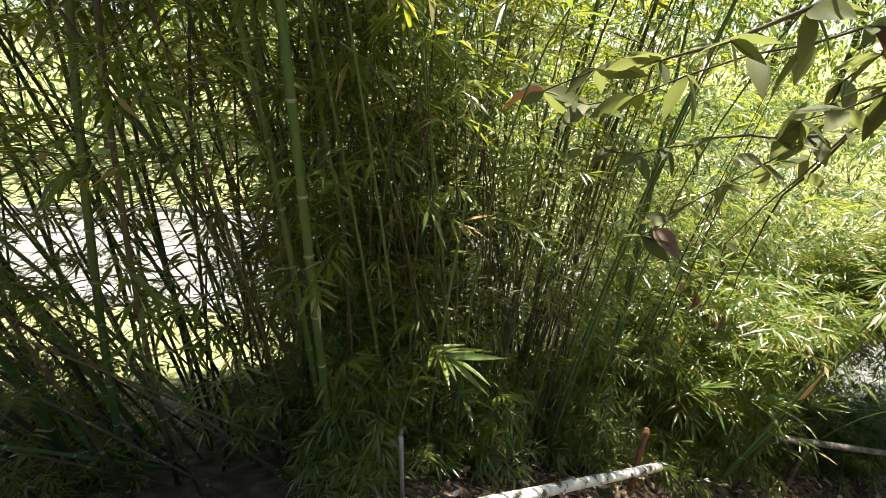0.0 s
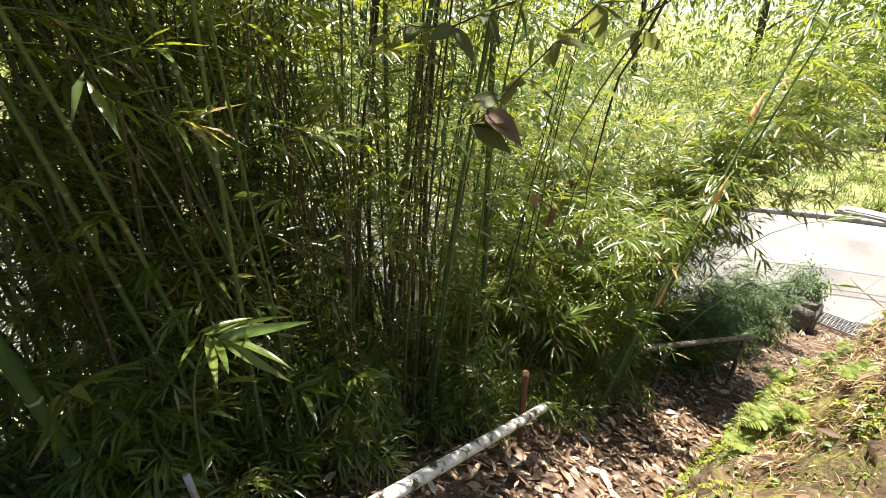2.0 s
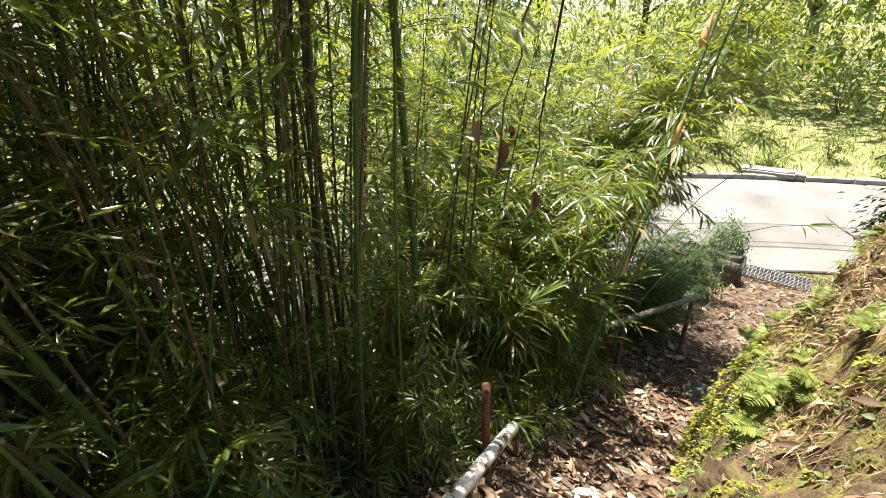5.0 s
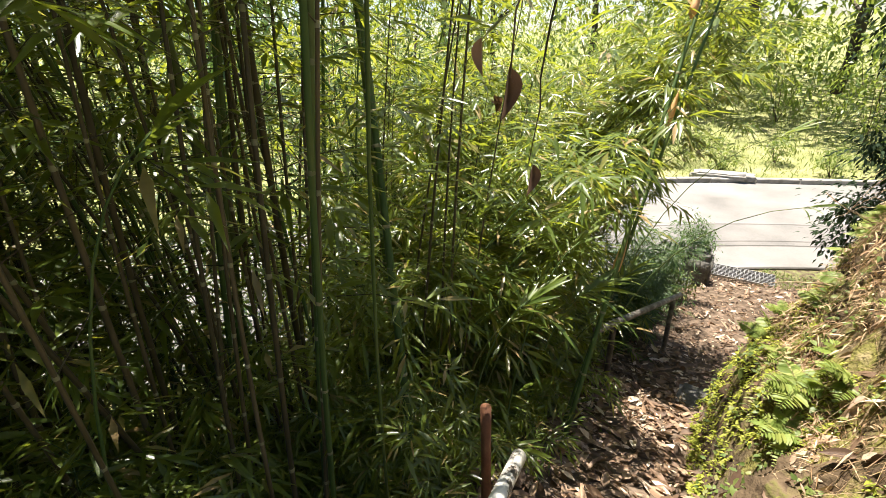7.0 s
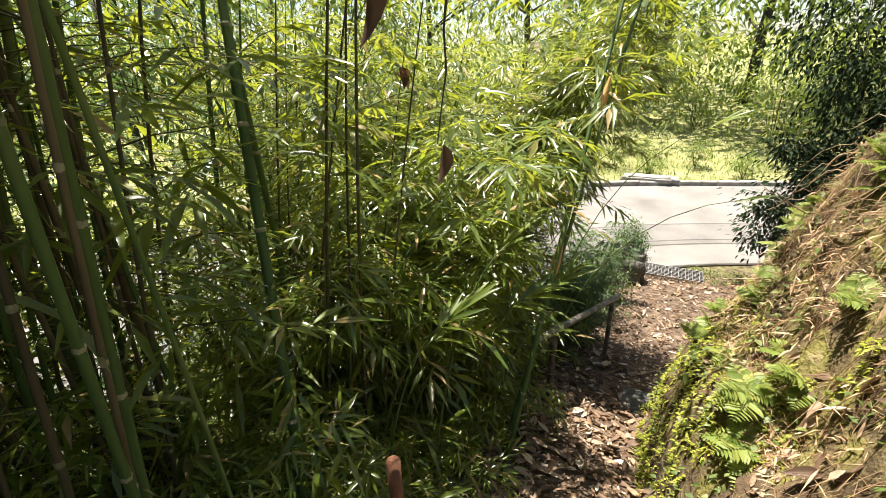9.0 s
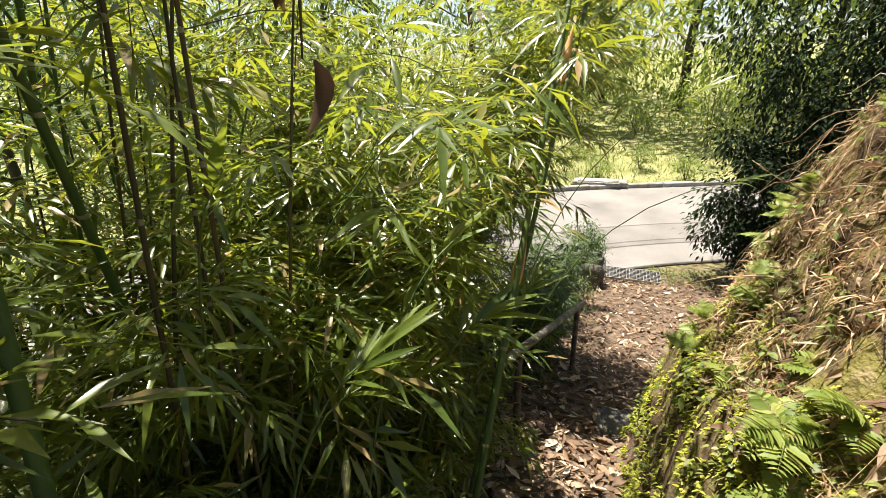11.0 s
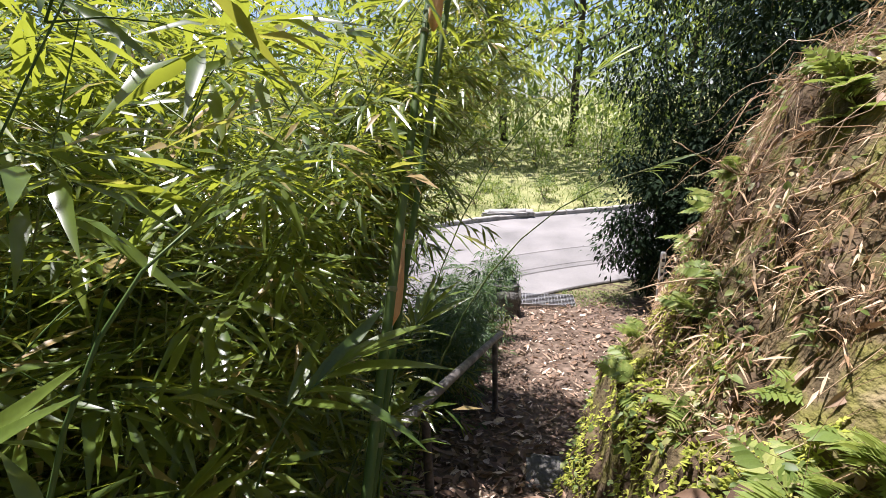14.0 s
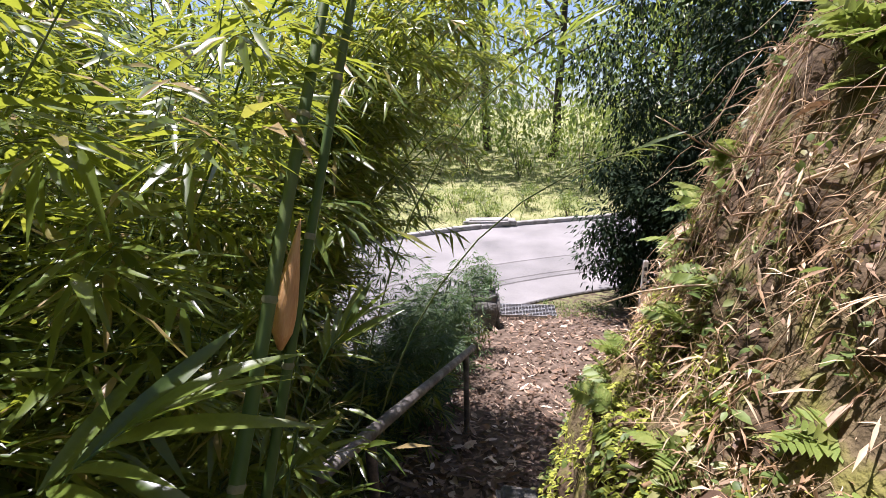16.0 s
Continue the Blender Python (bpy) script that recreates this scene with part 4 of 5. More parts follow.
def bank_plants():
    r = np.random.default_rng(33)
    # moss
    k = 54000
    s = np.concatenate([r.uniform(-0.5, 4.9, 34000), r.uniform(2.6, 4.7, k - 34000)])
    d = r.uniform(0.0, 0.62, k)
    n = foot_n(s) - d
    patch = rough_noise(s, n, 2.6, 4) + 0.5 * rough_noise(s, n, 7, 1)
    keep = patch > np.where(d < 0.4, np.where(s > 2.8, -0.8, -0.1), 0.3)
    s, n = s[keep], n[keep]
    base, out = bank_points(s, n)
    way = out + r.normal(0, 0.7, (len(s), 3))
    me = leaves_mesh("moss", base, way, r.uniform(0.012, 0.030, len(s)), r.uniform(0.006, 0.013, len(s)), M_moss, 0.5, 0.1, r=r, plain=True)
    tagged(new("moss", me), "bright yellow-green moss on the earth bank", "moss", kind="stuff")
    # creeping small leaves
    k = 19000
    s = r.uniform(1.4, 4.8, k)
    d = r.uniform(0.05, 1.5, k)
    n = foot_n(s) - d
    keep = rough_noise(s, n, 4.0, 7) > np.where(s > 2.5, 0.05, 0.6)
    s, n = s[keep], n[keep]
    base, out = bank_points(s, n)
    base = base + out * r.uniform(0, 0.035, (len(s), 1))
    way = out * 0.4 + r.normal(0, 0.8, (len(s), 3))
    ln = r.uniform(0.010, 0.036, len(s)) * np.where(r.random(len(s)) < 0.12, 1.6, 1.0)
    me = leaves_mesh("creeper", base, way, ln, ln * 0.55, M_grass, 0.3, 0.1, (0.35, 1, 0.7, 0.8), r)
    tagged(new("creeper", me), "small creeping green leaves over the bank", "creeper", kind="stuff")
    # dry bits of straw and leaf
    k = 24000
    s = np.concatenate([r.uniform(0.8, 4.9, 9000), r.uniform(2.7, 4.7, k - 9000)])
    n = foot_n(s) - r.uniform(0.28, 1.6, k)
    keep = rough_noise(s, n, 3.1, 9) > np.where(s > 2.8, -0.4, -0.1)
    s, n = s[keep], n[keep]
    base, out = bank_points(s, n)
    base = base + out * r.uniform(0.0, 0.05, (len(s), 1))
    way = out * 0.15 + r.normal(0, 1, (len(s), 3))
    ln = r.uniform(0.015, 0.085, len(s)) * np.where(s > 2.6, 1.0, 0.6)
    tagged(new("straw_litter", leaves_mesh("straw_litter", base, way, ln, r.uniform(0.002, 0.008, len(s)), M_straw, 0.4, 0.2, r=r, plain=True)), "pale dry straw and leaf scraps on the bank", "straw", kind="stuff")
    # dry strands that hang over the face
    strands = thing("dry_grass", Matrix.Identity(4), "tangle of dry straw-coloured stems hanging over the bank", "dry grass", kind="stuff")
    so = Soup()
    for _ in range(760):
        s0, d0 = r.uniform(2.5, 4.6), r.uniform(0.3, 1.3)
        ds, dd, lift = r.normal(0, 0.13), r.normal(-0.02, 0.15), abs(r.normal(0, 0.04))
        pts = []
        ph, am = r.uniform(0, 6.28), abs(r.normal(0, 0.06))
        fq = r.uniform(5, 14)
        for q in np.linspace(0, 1, 9):
            ps, pn, pz = bank_point(s0 + ds * q + am * math.sin(fq * q + ph), max(d0 + dd * q + am * math.cos(fq * q + ph), 0.2))
            pts.append(tuple(W(ps, pn + 0.01, pz + 0.006 + lift * math.sin(math.pi * q))))
        so.tube(pts, np.linspace(1, 0.5, 9) * 0.0008 * r.uniform(0.6, 2.0), 3, False)
    part("stems", so.mesh("stems", M_straw), strands, kind="stuff")
    so = Soup()
    for _ in range(120):
        s0, d0 = r.uniform(2.9, 4.7), r.uniform(0.55, 1.2)
        p = np.array(bank_point(s0, d0))
        w0 = np.array([r.normal(0.05, 0.10), r.uniform(0.05, 0.30), r.uniform(0.05, 0.18)])
        pts = [tuple(W(*(p + w0 * q + np.array([0, 0, -0.28 * q * q * r.uniform(0.7, 1.2)])))) for q in np.linspace(0, 1, 7)]
        so.tube(pts, [0.0018 * (1 - 0.7 * q) for q in np.linspace(0, 1, 7)], 4, False)
    part("arching_stems", so.mesh("arching_stems", M_straw), strands, kind="stuff")
    # large dry leaves caught on the bank
    big = [one_leaf("dry_leaf", 1.0, 0.36, M_dry, dr, fo, 3) for dr, fo in ((0.3, 0.3), (-0.2, 0.25), (0.5, -0.25))]
    for _ in range(290):
        s0, d0 = r.uniform(2.6, 4.5), r.uniform(0.2, 1.2)
        ob = new("fallen_leaf", big[int(r.integers(3))])
        tagged(ob, "curled pale brown leaf caught on the bank", "leaf", "leaves on the bank")
        ob.matrix_basis = Matrix.Translation(W(*bank_point(s0, d0)) + Vector((0, 0, 0.015))) @ axes_from(W(r.normal(0, 0.6), r.uniform(-0.2, 1.0), r.uniform(-1.0, 0.1)), r.normal(0, 0.6)) @ Matrix.Scale(r.uniform(0.035, 0.10), 4)
    # ferns
    frond = Soup()
    rib = [(q, 0, -0.35 * q * q) for q in np.linspace(0, 1, 8)]
    frond.tube(rib, [0.008 * (1 - 0.7 * q) for q in np.linspace(0, 1, 8)], 4, False)
    fb, fw, fl = [], [], []
    for q in np.linspace(0.12, 0.97, 13):
        for sd in (-1, 1):
            fb.append((q, 0, -0.35 * q * q))
            fw.append((0.45, sd, -0.2 * q))
            fl.append(0.34 * math.sin(math.pi * min(1, 0.22 + 0.78 * q)) + 0.05)
    fm = leaves_mesh("pinnae", fb, fw, np.array(fl), np.array(fl) * 0.40, M_fern, 0.15, 0.08, r=r)
    rm = frond.mesh("rib", M_fern)
    for _ in range(22):
        s0, d0 = r.uniform(2.9, 4.4), r.uniform(0.1, 0.8)
        ob = thing("fern", Matrix.Translation(W(*bank_point(s0, d0))), "small light green fern growing on the bank", "fern", "ferns on the bank")
        for j in range(int(r.integers(3, 6))):
            q = axes_from(W(r.normal(0, 0.8), r.uniform(0.1, 1), r.uniform(0.1, 0.7)), r.normal(0, 0.3)) @ Matrix.Scale(r.uniform(0.08, 0.16), 4)
            fr = part("frond", fm, ob)
            fr.matrix_basis = q
            part("rib", rm, fr)
    # grass tufts
    for _ in range(34):
        s0, d0 = r.uniform(1.0, 4.8), r.uniform(-0.02, 0.8)
        kk = int(r.integers(14, 30))
        a = r.uniform(0, 6.28, kk)
        way = np.stack([np.cos(a) * 0.6, np.sin(a) * 0.6, r.uniform(0.5, 1.2, kk)], -1)
        ln = r.uniform(0.05, 0.15, kk)
        me = leaves_mesh("grass_tuft", np.zeros((kk, 3)) + r.normal(0, 0.008, (kk, 3)), way, ln, 0.005, M_grass, 0.7, 0.1, r=r)
        ob = new("grass_tuft", me)
        tagged(ob, "small tuft of thin green grass on the bank", "grass", "grass tufts")
        ob.location = W(*bank_point(s0, d0))
    # bare roots
    for i, (s0, d0, s1, d1) in enumerate(((3.9, 0.35, 3.2, 0.75), (3.4, 0.2, 3.55, 0.7), (3.0, 0.3, 3.25, 0.85))):
        so = Soup()
        pts = [tuple(W(*bank_point(s0 + (s1 - s0) * q + 0.04 * math.sin(6 * q + i), d0 + (d1 - d0) * q)) + Vector((0, 0, 0.012))) for q in np.linspace(0, 1, 12)]
        so.tube(pts, [0.006 * (1 - 0.5 * q) for q in np.linspace(0, 1, 12)], 6)
        tagged(new("root", so.mesh("root", M_straw)), "bare pale root winding down the bank", "root", "roots on the bank")
    tw = Soup()
    tw.tube([tuple(W(*p)) for p in ((3.72, 0.58, -0.30), (3.70, 0.70, -0.30), (3.70, 0.80, -0.32), (3.70, 0.90, -0.36))], [0.0035, 0.003, 0.0024, 0.001], 6)
    tagged(new("twig", tw.mesh("twig", M_straw)), "bare pale twig sticking out of the bank", "twig")
    st = Soup()
    line = [Vector((3.80, 0.45, 0.02)), Vector((3.80, 0.57, 0.01)), Vector((3.81, 0.66, 0.05)), Vector((3.82, 0.75, 0.11))]
    st.tube([tuple(W(*p)) for p in line], [0.0028, 0.0022, 0.0016, 0.0008], 5)
    for q in np.linspace(0.15, 0.95, 14):
        i = min(int(q * 3), 2)
        p = line[i].lerp(line[i + 1], q * 3 - i)
        e = p + Vector((r.normal(0, 0.01), 0.02 + 0.015 * r.random(), 0.02 * (1 - q) + 0.015))
        st.tube([tuple(W(*p)), tuple(W(*p.lerp(e, 0.5))), tuple(W(*e))], [0.0012, 0.0014, 0.0006], 4)
    tagged(new("dry_stalk", st.mesh("dry_stalk", M_straw)), "dry seed stalk arching out of the bank", "dry stalk")
    for s0, d0, size in ((3.02, 0.28, 0.17), (2.85, 0.30, 0.15), (3.25, 0.40, 0.14)):
        ob = thing("fern", Matrix.Translation(W(*bank_point(s0, d0))), "light green fern with broad fronds on the bank", "fern", "ferns on the bank")
        for j in range(6):
            fr = part("frond", fm, ob)
            fr.matrix_basis = axes_from(W(r.normal(0, 0.8), r.uniform(0.3, 1), r.uniform(-0.1, 0.6)), r.normal(0, 0.3)) @ Matrix.Scale(size * r.uniform(0.8, 1.1), 4)
            part("rib", rm, fr)
    for s0, d0, size in ((3.28, 0.30, 0.11), (3.34, 0.31, 0.10), (3.0, 0.55, 0.14), (3.15, 0.62, 0.15), (3.4, 0.55, 0.13), (2.9, 0.62, 0.14), (3.55, 0.7, 0.13), (3.1, 0.2, 0.11), (2.75, 0.5, 0.12)):
        ob = new("fallen_leaf", big[int(r.integers(3))])
        tagged(ob, "large curled pale brown leaf on the bank", "leaf", "leaves on the bank")
        ob.matrix_basis = Matrix.Translation(W(*bank_point(s0, d0)) + W(0, 0.02, 0.02)) @ axes_from(W(r.normal(0, 0.6), r.uniform(0.0, 1.0), r.uniform(-1.0, 0.0)), r.normal(0, 0.6)) @ Matrix.Scale(size * 0.8, 4)


bank_plants()


# ---- the tree on the bank, whose branches hang over the path ----
def tree_on_bank():
    r = np.random.default_rng(44)
    g = drop(3.0, -0.9)
    ob = thing("tree", Matrix.Translation(g), "small tree with oval dull green leaves over the path", "tree")
    so = Soup()
    top = W(2.8, -0.5, 3.4) - g
    so.tube([tuple(top * q + Vector((0.06 * math.sin(5 * q), 0, -0.1 * (1 - q)))) for q in np.linspace(0, 1, 8)], np.linspace(0.06, 0.035, 8), 10)
    part("trunk", so.mesh("trunk", M_bark), ob)
    green = [one_leaf("leaf", 1.0, 0.42, M_broad, d, 0.10, 5) for d in (0.1, 0.25)]
    brown = one_leaf("leaf", 1.0, 0.46, M_dark_dry, 0.3, 0.35, 6)
    lines = [[(2.8, -0.5, 3.3), (2.2, 0.3, 2.5), (1.55, 0.85, 1.98), (1.2, 1.05, 1.78), (0.92, 1.32, 1.66)],
             [(2.2, 0.3, 2.5), (2.0, 0.8, 1.95), (1.75, 1.15, 1.55), (1.55, 1.35, 1.28), (1.42, 1.38, 1.18)],
             [(2.0, 0.8, 1.95), (2.0, 1.2, 1.55), (1.95, 1.45, 1.05), (1.95, 1.50, 0.80)],
             [(2.0, 1.2, 1.55), (2.25, 1.5, 1.1), (2.38, 1.62, 0.75), (2.40, 1.64, 0.49)],
             [(1.55, 0.85, 1.98), (1.75, 1.05, 1.85), (1.95, 1.25, 1.62), (2.2, 1.4, 1.42)],
             [(1.9, 0.75, 2.1), (1.6, 0.95, 1.86), (1.3, 1.08, 1.74), (1.02, 1.28, 1.62)],
             [(1.9, 0.75, 2.1), (1.75, 0.85, 1.9), (1.6, 0.95, 1.7), (1.5, 1.1, 1.55)],
             [(1.75, 1.15, 1.55), (1.7, 1.4, 1.5), (1.55, 1.6, 1.42), (1.45, 1.8, 1.4)]]
    for li, ln in enumerate(lines):
        pts = [W(*p) - g for p in ln]
        fine = []
        for i in range(len(pts) - 1):
            for q in np.linspace(0, 1, 4)[: 4 if i == len(pts) - 2 else 3]:
                fine.append(pts[i].lerp(pts[i + 1], q) + Vector((r.normal(0, 0.008), r.normal(0, 0.008), r.normal(0, 0.008))))
        so = Soup()
        so.tube([tuple(p) for p in fine], np.linspace(0.012 if li == 0 else 0.005, 0.0015, len(fine)), 6)
        limb = part("branch", so.mesh("branch", M_bark), ob)
        for p in fine[len(fine) // 3:]:
            for _ in range(0 if li == 3 else 1 if li == 2 else 5 if li in (0, 1, 4, 5, 6) else 3):
                if r.random() < 0.85:
                    lf = part("leaf", brown if r.random() < 0.015 else green[int(r.integers(2))], limb)
                    d = Vector((r.normal(0, 0.7), r.normal(0, 0.7), r.normal(-0.3, 0.3)))
                    lf.matrix_basis = Matrix.Translation(p) @ axes_from(d, r.normal(0, 0.5)) @ Matrix.Scale(r.uniform(0.07, 0.13), 4)
    for p, d, ln in (((1.95, 1.50, 0.79), (0.1, 0, -1), 0.092), ((1.90, 1.53, 0.84), (0, 0.2, -1), 0.06), ((2.40, 1.64, 0.49), (0.02, 0, -1), 0.095), ((2.64, 1.90, 0.66), (0.5, 0.2, -0.4), 0.08), ((2.64, 1.92, 0.64), (0.6, 0.0, -0.2), 0.085), ((0.93, 1.32, 1.66), (-0.6, 0.2, -0.1), 0.12)):
        lf = part("dry_leaf", brown, ob, "dark brown curled dry leaf")
        lf.matrix_basis = Matrix.Translation(W(*p) - g) @ axes_from(W(*d), 0.3) @ Matrix.Scale(ln, 4)


tree_on_bank()


# ---- beside the road ----
def stone(name, m, size, label, seed, mat=M_stone):
    bm = bmesh.new()
    bmesh.ops.create_cube(bm, size=1.0)
    bmesh.ops.bevel(bm, geom=bm.edges[:], offset=0.12, segments=2, affect="EDGES")
    bmesh.ops.subdivide_edges(bm, edges=bm.edges[:], cuts=2, use_grid_fill=True)
    for v in bm.verts:
        v.co += Vector((noise.noise(v.co * 3 + Vector((seed, 0, 0))), noise.noise(v.co * 3 + Vector((0, seed, 5))), noise.noise(v.co * 3 + Vector((2, 1, seed))))) * 0.09
        v.co = Vector((v.co.x * size[0], v.co.y * size[1], v.co.z * size[2]))
    me = bpy.data.meshes.new(name)
    bm.to_mesh(me)
    bm.free()
    me.materials.append(mat)
    me.polygons.foreach_set("use_smooth", [True] * len(me.polygons))
    ob = new(name, me)
    ob.matrix_world = m
    return tagged(ob, label, "stone")


RZ = Matrix.Rotation(TH, 4, "Z")
stone("stone_block", Matrix.Translation(W(8.2, 1.38, -2.46)) @ RZ, (0.42, 0.40, 0.6), "dark mossy stone block at the end of the path", 3)
stone("stone", Matrix.Translation(drop(7.85, 1.55, 0.06)) @ RZ, (0.36, 0.3, 0.26), "low mossy stone beside the path", 8)
stone("stone", Matrix.Translation(drop(4.3, 1.05, 0.0)) @ RZ, (0.30, 0.22, 0.12), "flat stone in the path among dry leaves", 12)


stone("concrete_slab", Matrix.Translation(W(14.55, 1.55, ROAD_Z + 0.10)) @ Matrix.Rotation(TH + 0.06, 4, "Z"), (0.5, 1.4, 0.16), "low pale concrete slab at the far kerb", 21, M_curb)


def grate():
    ob = thing("drain_grate", Matrix.Translation(W(8.78, 0.82, ROAD_Z + 0.012)) @ RZ, "grey steel drain grate at the edge of the road", "drain grate")
    for i in range(9):
        bm = bmesh.new()
        bmesh.ops.create_cube(bm, size=1.0, matrix=Matrix.Translation((-0.2 + 0.05 * i, 0, 0)) @ Matrix.Diagonal((0.010, 0.95, 0.03, 1)))
        me = bpy.data.meshes.new("bar")
        bm.to_mesh(me)
        bm.free()
        me.materials.append(M_steel)
        part("bar", me, ob)
    for i in range(20):
        bm = bmesh.new()
        bmesh.ops.create_cube(bm, size=1.0, matrix=Matrix.Translation((0, -0.475 + 0.05 * i, 0.002)) @ Matrix.Diagonal((0.42, 0.006, 0.02, 1)))
        me = bpy.data.meshes.new("cross_bar")
        bm.to_mesh(me)
        bm.free()
        me.materials.append(M_steel)
        part("cross_bar", me, ob)


grate()


def marker_post():
    g = drop(8.3, -0.72)
    ob = thing("marker_post", Matrix.Translation(g) @ Matrix.Rotation(TH - math.pi / 2, 4, "Z"), "white square marker post with small dark lettering", "marker post")
    bm = bmesh.new()
    bmesh.ops.create_cube(bm, size=1.0, matrix=Matrix.Translation((0, 0, 0.45)) @ Matrix.Diagonal((0.06, 0.06, 1.0, 1)))
    bmesh.ops.bevel(bm, geom=bm.edges[:], offset=0.01, segments=2, affect="EDGES")
    me = bpy.data.meshes.new("shaft")
    bm.to_mesh(me)
    bm.free()
    me.materials.append(M_white)
    part("shaft", me, ob)
    for i in range(4):
        bm = bmesh.new()
        bmesh.ops.create_cube(bm, size=1.0, matrix=Matrix.Translation((0, -0.031, 0.84 - 0.1 * i)) @ Matrix.Diagonal((0.035, 0.006, 0.05, 1)))
        me = bpy.data.meshes.new("lettering")
        bm.to_mesh(me)
        bm.free()
        me.materials.append(M_dark)
        part("lettering", me, ob, "small dark illegible lettering")


marker_post()


def cloud_leaves(name, count, centre, radii, size, mat, seed, clumps=60, shell=0.55, flat=0.0):
    """Leaves in many small clumps inside an uneven ellipsoid, with gaps between the clumps."""
    r = np.random.default_rng(seed)
    u = r.normal(0, 1, (clumps, 3))
    u /= np.linalg.norm(u, axis=1)[:, None]
    rad = r.uniform(shell, 1.0, clumps) ** 0.6
    c = u * rad[:, None] * (1 + 0.18 * r.normal(0, 1, (clumps, 1)))
    pick = r.integers(0, clumps, count)
    sp = r.uniform(0.10, 0.24, clumps)
    p = c[pick] + r.normal(0, 1, (count, 3)) * sp[pick][:, None] * np.array([1, 1, 0.6])
    base = np.asarray(centre) + p * np.asarray(radii)
    way = p - c[pick] + r.normal(0, 0.12, (count, 3))
    way[:, 2] -= 0.12 + flat
    ln = size * r.uniform(0.6, 1.3, count)
    return leaves_mesh(name, base, way, ln, ln * 0.42, mat, 0.25, 0.12, (0.35, 1.0, 0.7, 0.75), r, plain=True)


def make_tree(seed, height, trunk_r, crown_r, leaf, count, mat, crown_z=0.62, lobes=4):
    r = np.random.default_rng(seed)
    so = Soup()
    ks = np.linspace(0, 1, 9)
    wob = r.normal(0, 0.03, (9, 2)).cumsum(0) * height * 0.25
    pts = [(wob[i, 0], wob[i, 1], -0.2 + q * height * 0.85) for i, q in enumerate(ks)]
    so.tube(pts, [trunk_r * (1.15 - 0.9 * q) for q in ks], 9)
    limbs = Soup()
    for _ in range(9):
        q = r.uniform(0.25, 0.8)
        p = np.array(pts[int(q * 8)])
        az, ln = r.uniform(0, 6.28), crown_r * r.uniform(0.5, 0.95)
        limbs.tube([tuple(p + np.array([math.cos(az) * ln * t, math.sin(az) * ln * t, ln * (0.6 * t - 0.15 * t * t)])) for t in np.linspace(0, 1, 5)], [trunk_r * 0.35 * (1 - 0.8 * t) for t in np.linspace(0, 1, 5)], 5, False)
    crown = cloud_leaves("crown", count, (0, 0, height * crown_z), (crown_r, crown_r, height * 0.45), leaf, mat, seed + 1, 130, 0.3)
    return {"trunk": so.mesh("trunk", M_bark), "limbs": limbs.mesh("limbs", M_bark), "crown": crown}


def plant_tree(kit, s, n, label, group, scale=1.0, turn=0.0, name="tree"):
    ob = thing(name, Matrix.Translation(drop(s, n)) @ Matrix.Rotation(turn, 4, "Z") @ Matrix.Scale(scale, 4), label, "tree", group)
    for key, me in kit.items():
        part("limb" if key == "limbs" else key, me, ob, kind="stuff" if key == "crown" else "")
    return ob


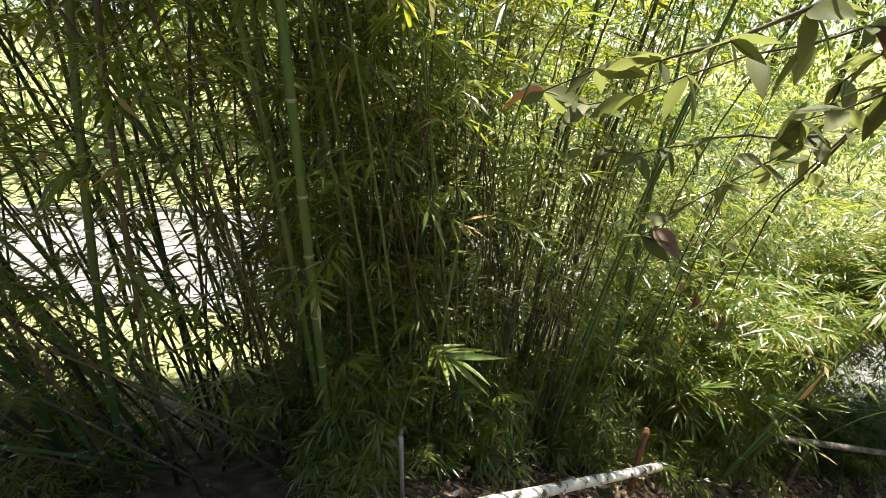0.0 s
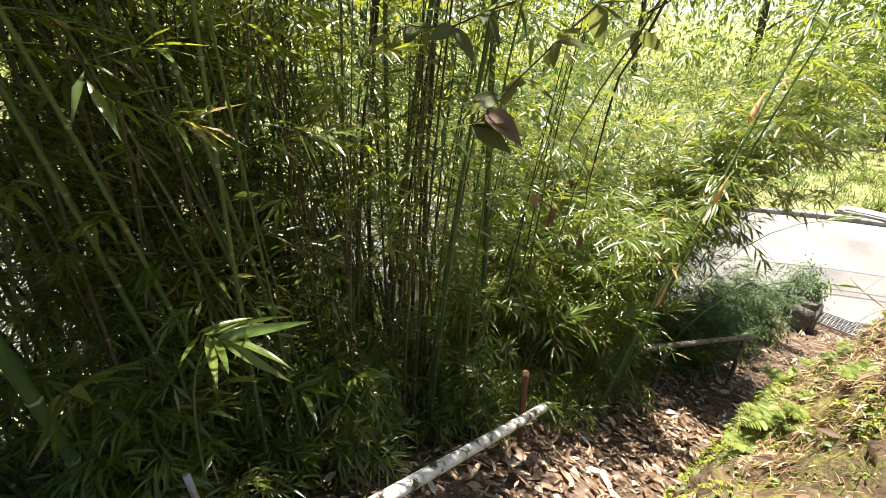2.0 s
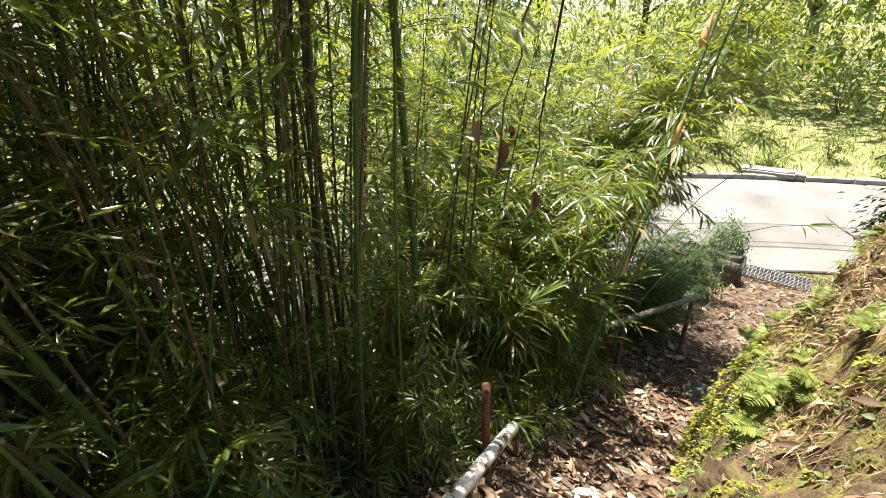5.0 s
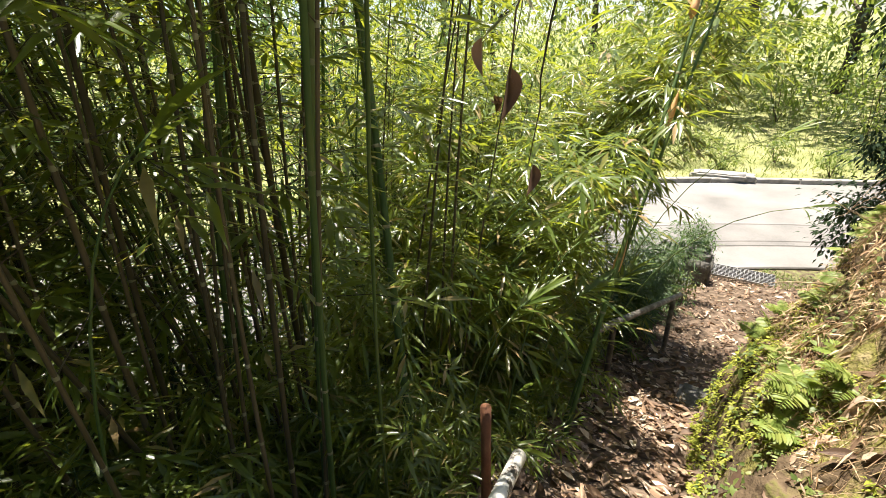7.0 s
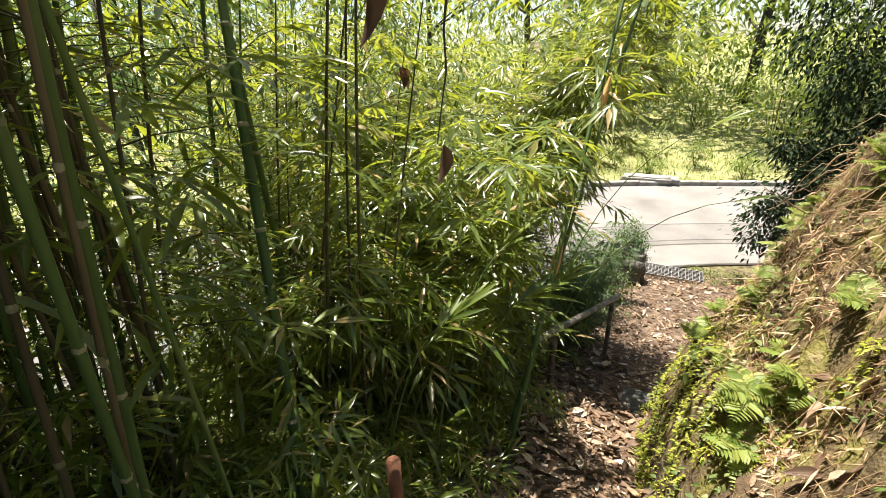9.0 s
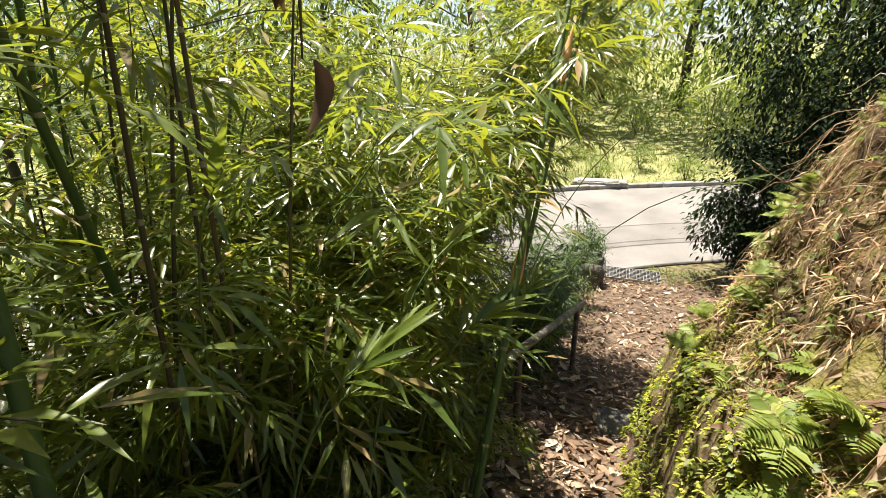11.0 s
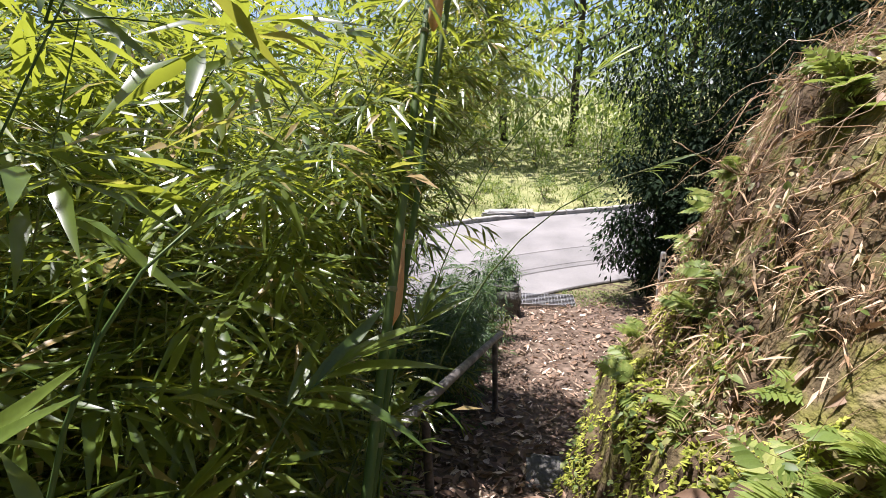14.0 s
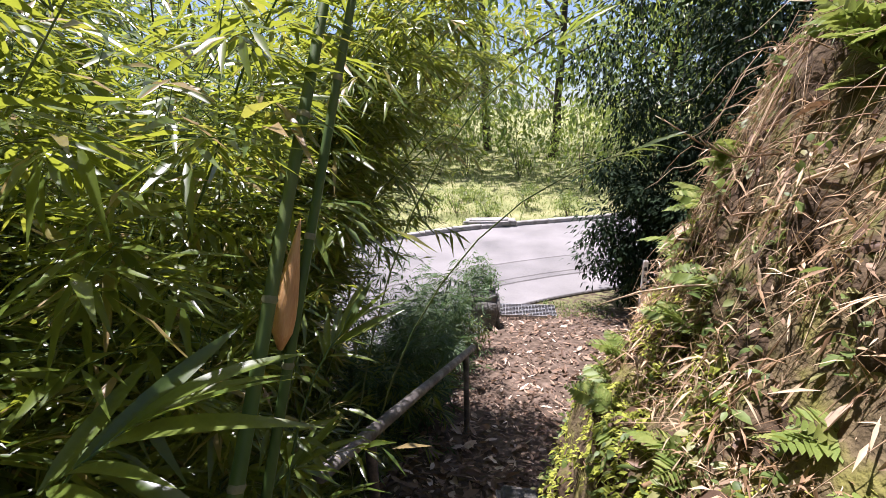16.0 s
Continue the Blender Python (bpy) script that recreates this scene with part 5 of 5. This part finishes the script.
def shrubs_and_trees():
    r = np.random.default_rng(61)

    def shrub(s, n, rad, h, leaf, count, mat, label, group="", name="shrub", seed=1):
        ob = thing(name, Matrix.Translation(drop(s, n)), label, "shrub", group)
        so = Soup()
        for _ in range(7):
            az = r.uniform(0, 6.28)
            so.tube([(math.cos(az) * rad * 0.6 * t, math.sin(az) * rad * 0.6 * t, -0.05 + h * 0.75 * t) for t in np.linspace(0, 1, 4)], [0.012 * (1 - 0.7 * t) for t in np.linspace(0, 1, 4)], 5, False)
        part("stem", so.mesh("stem", M_twig), ob)
        part("foliage", cloud_leaves("foliage", count, (0, 0, h * 0.55), (rad, rad, h * 0.5), leaf, mat, seed, 70, 0.25), ob, kind="stuff")
        return ob

    # bush over the stone and by the end of the rail
    shrub(8.36, 1.50, 0.36, 1.0, 0.045, 3600, M_shrub, "small leafy bush beside the stone block", seed=2)
    shrub(7.3, 2.0, 0.55, 0.8, 0.045, 2600, M_shrub, "tangled low shrub at the path's end", seed=3)
    shrub(7.2, 1.62, 0.28, 0.42, 0.045, 900, M_grass, "yellow-green weeds beside the path", seed=4)
    # dark evergreen hedge where the path meets the road; M_hedge's colour carries its shade
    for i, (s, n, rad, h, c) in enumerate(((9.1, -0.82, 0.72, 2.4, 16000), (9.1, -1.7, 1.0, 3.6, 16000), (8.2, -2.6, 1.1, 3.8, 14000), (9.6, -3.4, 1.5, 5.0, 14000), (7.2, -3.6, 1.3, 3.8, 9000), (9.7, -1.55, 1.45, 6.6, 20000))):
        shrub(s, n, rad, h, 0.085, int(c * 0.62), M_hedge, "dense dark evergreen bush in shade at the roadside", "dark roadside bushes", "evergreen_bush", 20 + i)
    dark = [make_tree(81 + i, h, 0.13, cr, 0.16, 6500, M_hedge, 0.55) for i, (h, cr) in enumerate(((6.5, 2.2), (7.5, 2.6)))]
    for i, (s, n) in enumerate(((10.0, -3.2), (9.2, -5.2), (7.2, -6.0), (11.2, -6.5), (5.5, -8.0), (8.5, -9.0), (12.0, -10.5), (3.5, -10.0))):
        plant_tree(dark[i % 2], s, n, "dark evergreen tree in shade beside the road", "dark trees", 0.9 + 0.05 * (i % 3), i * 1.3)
    # light trees between the bamboo and the road
    small = make_tree(121, 4.6, 0.06, 1.5, 0.075, 9000, M_shrub, 0.5)
    for i, (s, n) in enumerate(((6.6, 3.5), (5.6, 4.6), (4.0, 5.8))):
        plant_tree(small, s, n, "small tree with round dark leaves beside the road", "roadside trees", (0.7, 1.0, 1.1)[i], i * 2.0)
    # beyond the road
    pale = [make_tree(95 + i, h, 0.08, cr, 0.17, 3000, M_wood_leaf, 0.36) for i, (h, cr) in enumerate(((6.0, 2.6), (8.0, 3.2), (4.5, 2.2)))]
    for i in range(18):
        ang = radians(-35 + 175 * (i + r.uniform(-0.4, 0.4)) / 18)
        dist = r.uniform(22, 34)
        plant_tree(pale[i % 3], 6 + dist * math.cos(ang), dist * math.sin(ang), "sunlit leafy tree beyond the lawn", "far trees", r.uniform(2.3, 3.2), r.uniform(0, 6.28))
    for i, (s, n) in enumerate(((15.3, 1.6), (15.8, 2.6), (15.2, 3.4), (16.6, 0.4), (15.9, -0.8), (14.6, 4.9), (17.5, 2.2), (13.6, 6.2), (12.6, 7.6))):
        shrub(s, n, r.uniform(0.35, 0.6), r.uniform(0.5, 1.0), 0.07, 700, M_wood_leaf, "sunlit shrub at the edge of the lawn", "shrubs beyond the road", "shrub", 40 + i)
    for i in range(13):
        ang, dist = radians(-14 + 7.2 * i + r.uniform(-2, 2)), r.uniform(13.5, 18.0)
        sa, na = 6 + dist * math.cos(ang), dist * math.sin(ang)
        if road_dist(sa, na) > ROAD_W + 1.6:
            shrub(sa, na, r.uniform(1.5, 2.2), r.uniform(2.6, 4.4), 0.15, 1900, M_wood_leaf, "tall leafy bush at the top of the lawn", "bushes beyond the road", "bush", 70 + i)
    # tall grass on the far verge and in the lawn
    k = 26000
    s = r.uniform(9, 26, k)
    n = r.uniform(-4, 16, k)
    rd = road_dist(s, n)
    keep = (rd > ROAD_W + 0.25) & ((s + 0.9 * n) > 13.5)
    s, n = s[keep], n[keep]
    base = np.stack([s * CS - n * SN, s * SN + n * CS, land(s, n) - 0.01], -1)
    way = np.stack([r.normal(0, 0.4, len(s)), r.normal(0, 0.4, len(s)), np.ones(len(s))], -1)
    ln = r.uniform(0.06, 0.28, len(s)) * np.where(r.random(len(s)) < 0.15, 1.8, 1.0)
    tagged(new("grass", leaves_mesh("grass", base, way, ln, ln * 0.07 + 0.008, M_grass, 0.4, 0.05, r=r, plain=True)), "sunlit pale green grass of the lawn", "grass", kind="stuff")
    # weeds at the near edge of the road
    k = 900
    s, n = r.uniform(8.55, 9.3, k), r.uniform(-0.5, 0.6, k)
    base = np.stack([s * CS - n * SN, s * SN + n * CS, land(s, n) - 0.01], -1)
    way = np.stack([r.normal(0, 0.5, k), r.normal(0, 0.5, k), np.ones(k)], -1)
    tagged(new("weeds", leaves_mesh("weeds", base, way, r.uniform(0.03, 0.14, k), 0.012, M_grass, 0.5, 0.05, r=r)), "pale weeds at the edge of the road", "weeds", kind="stuff")


shrubs_and_trees()
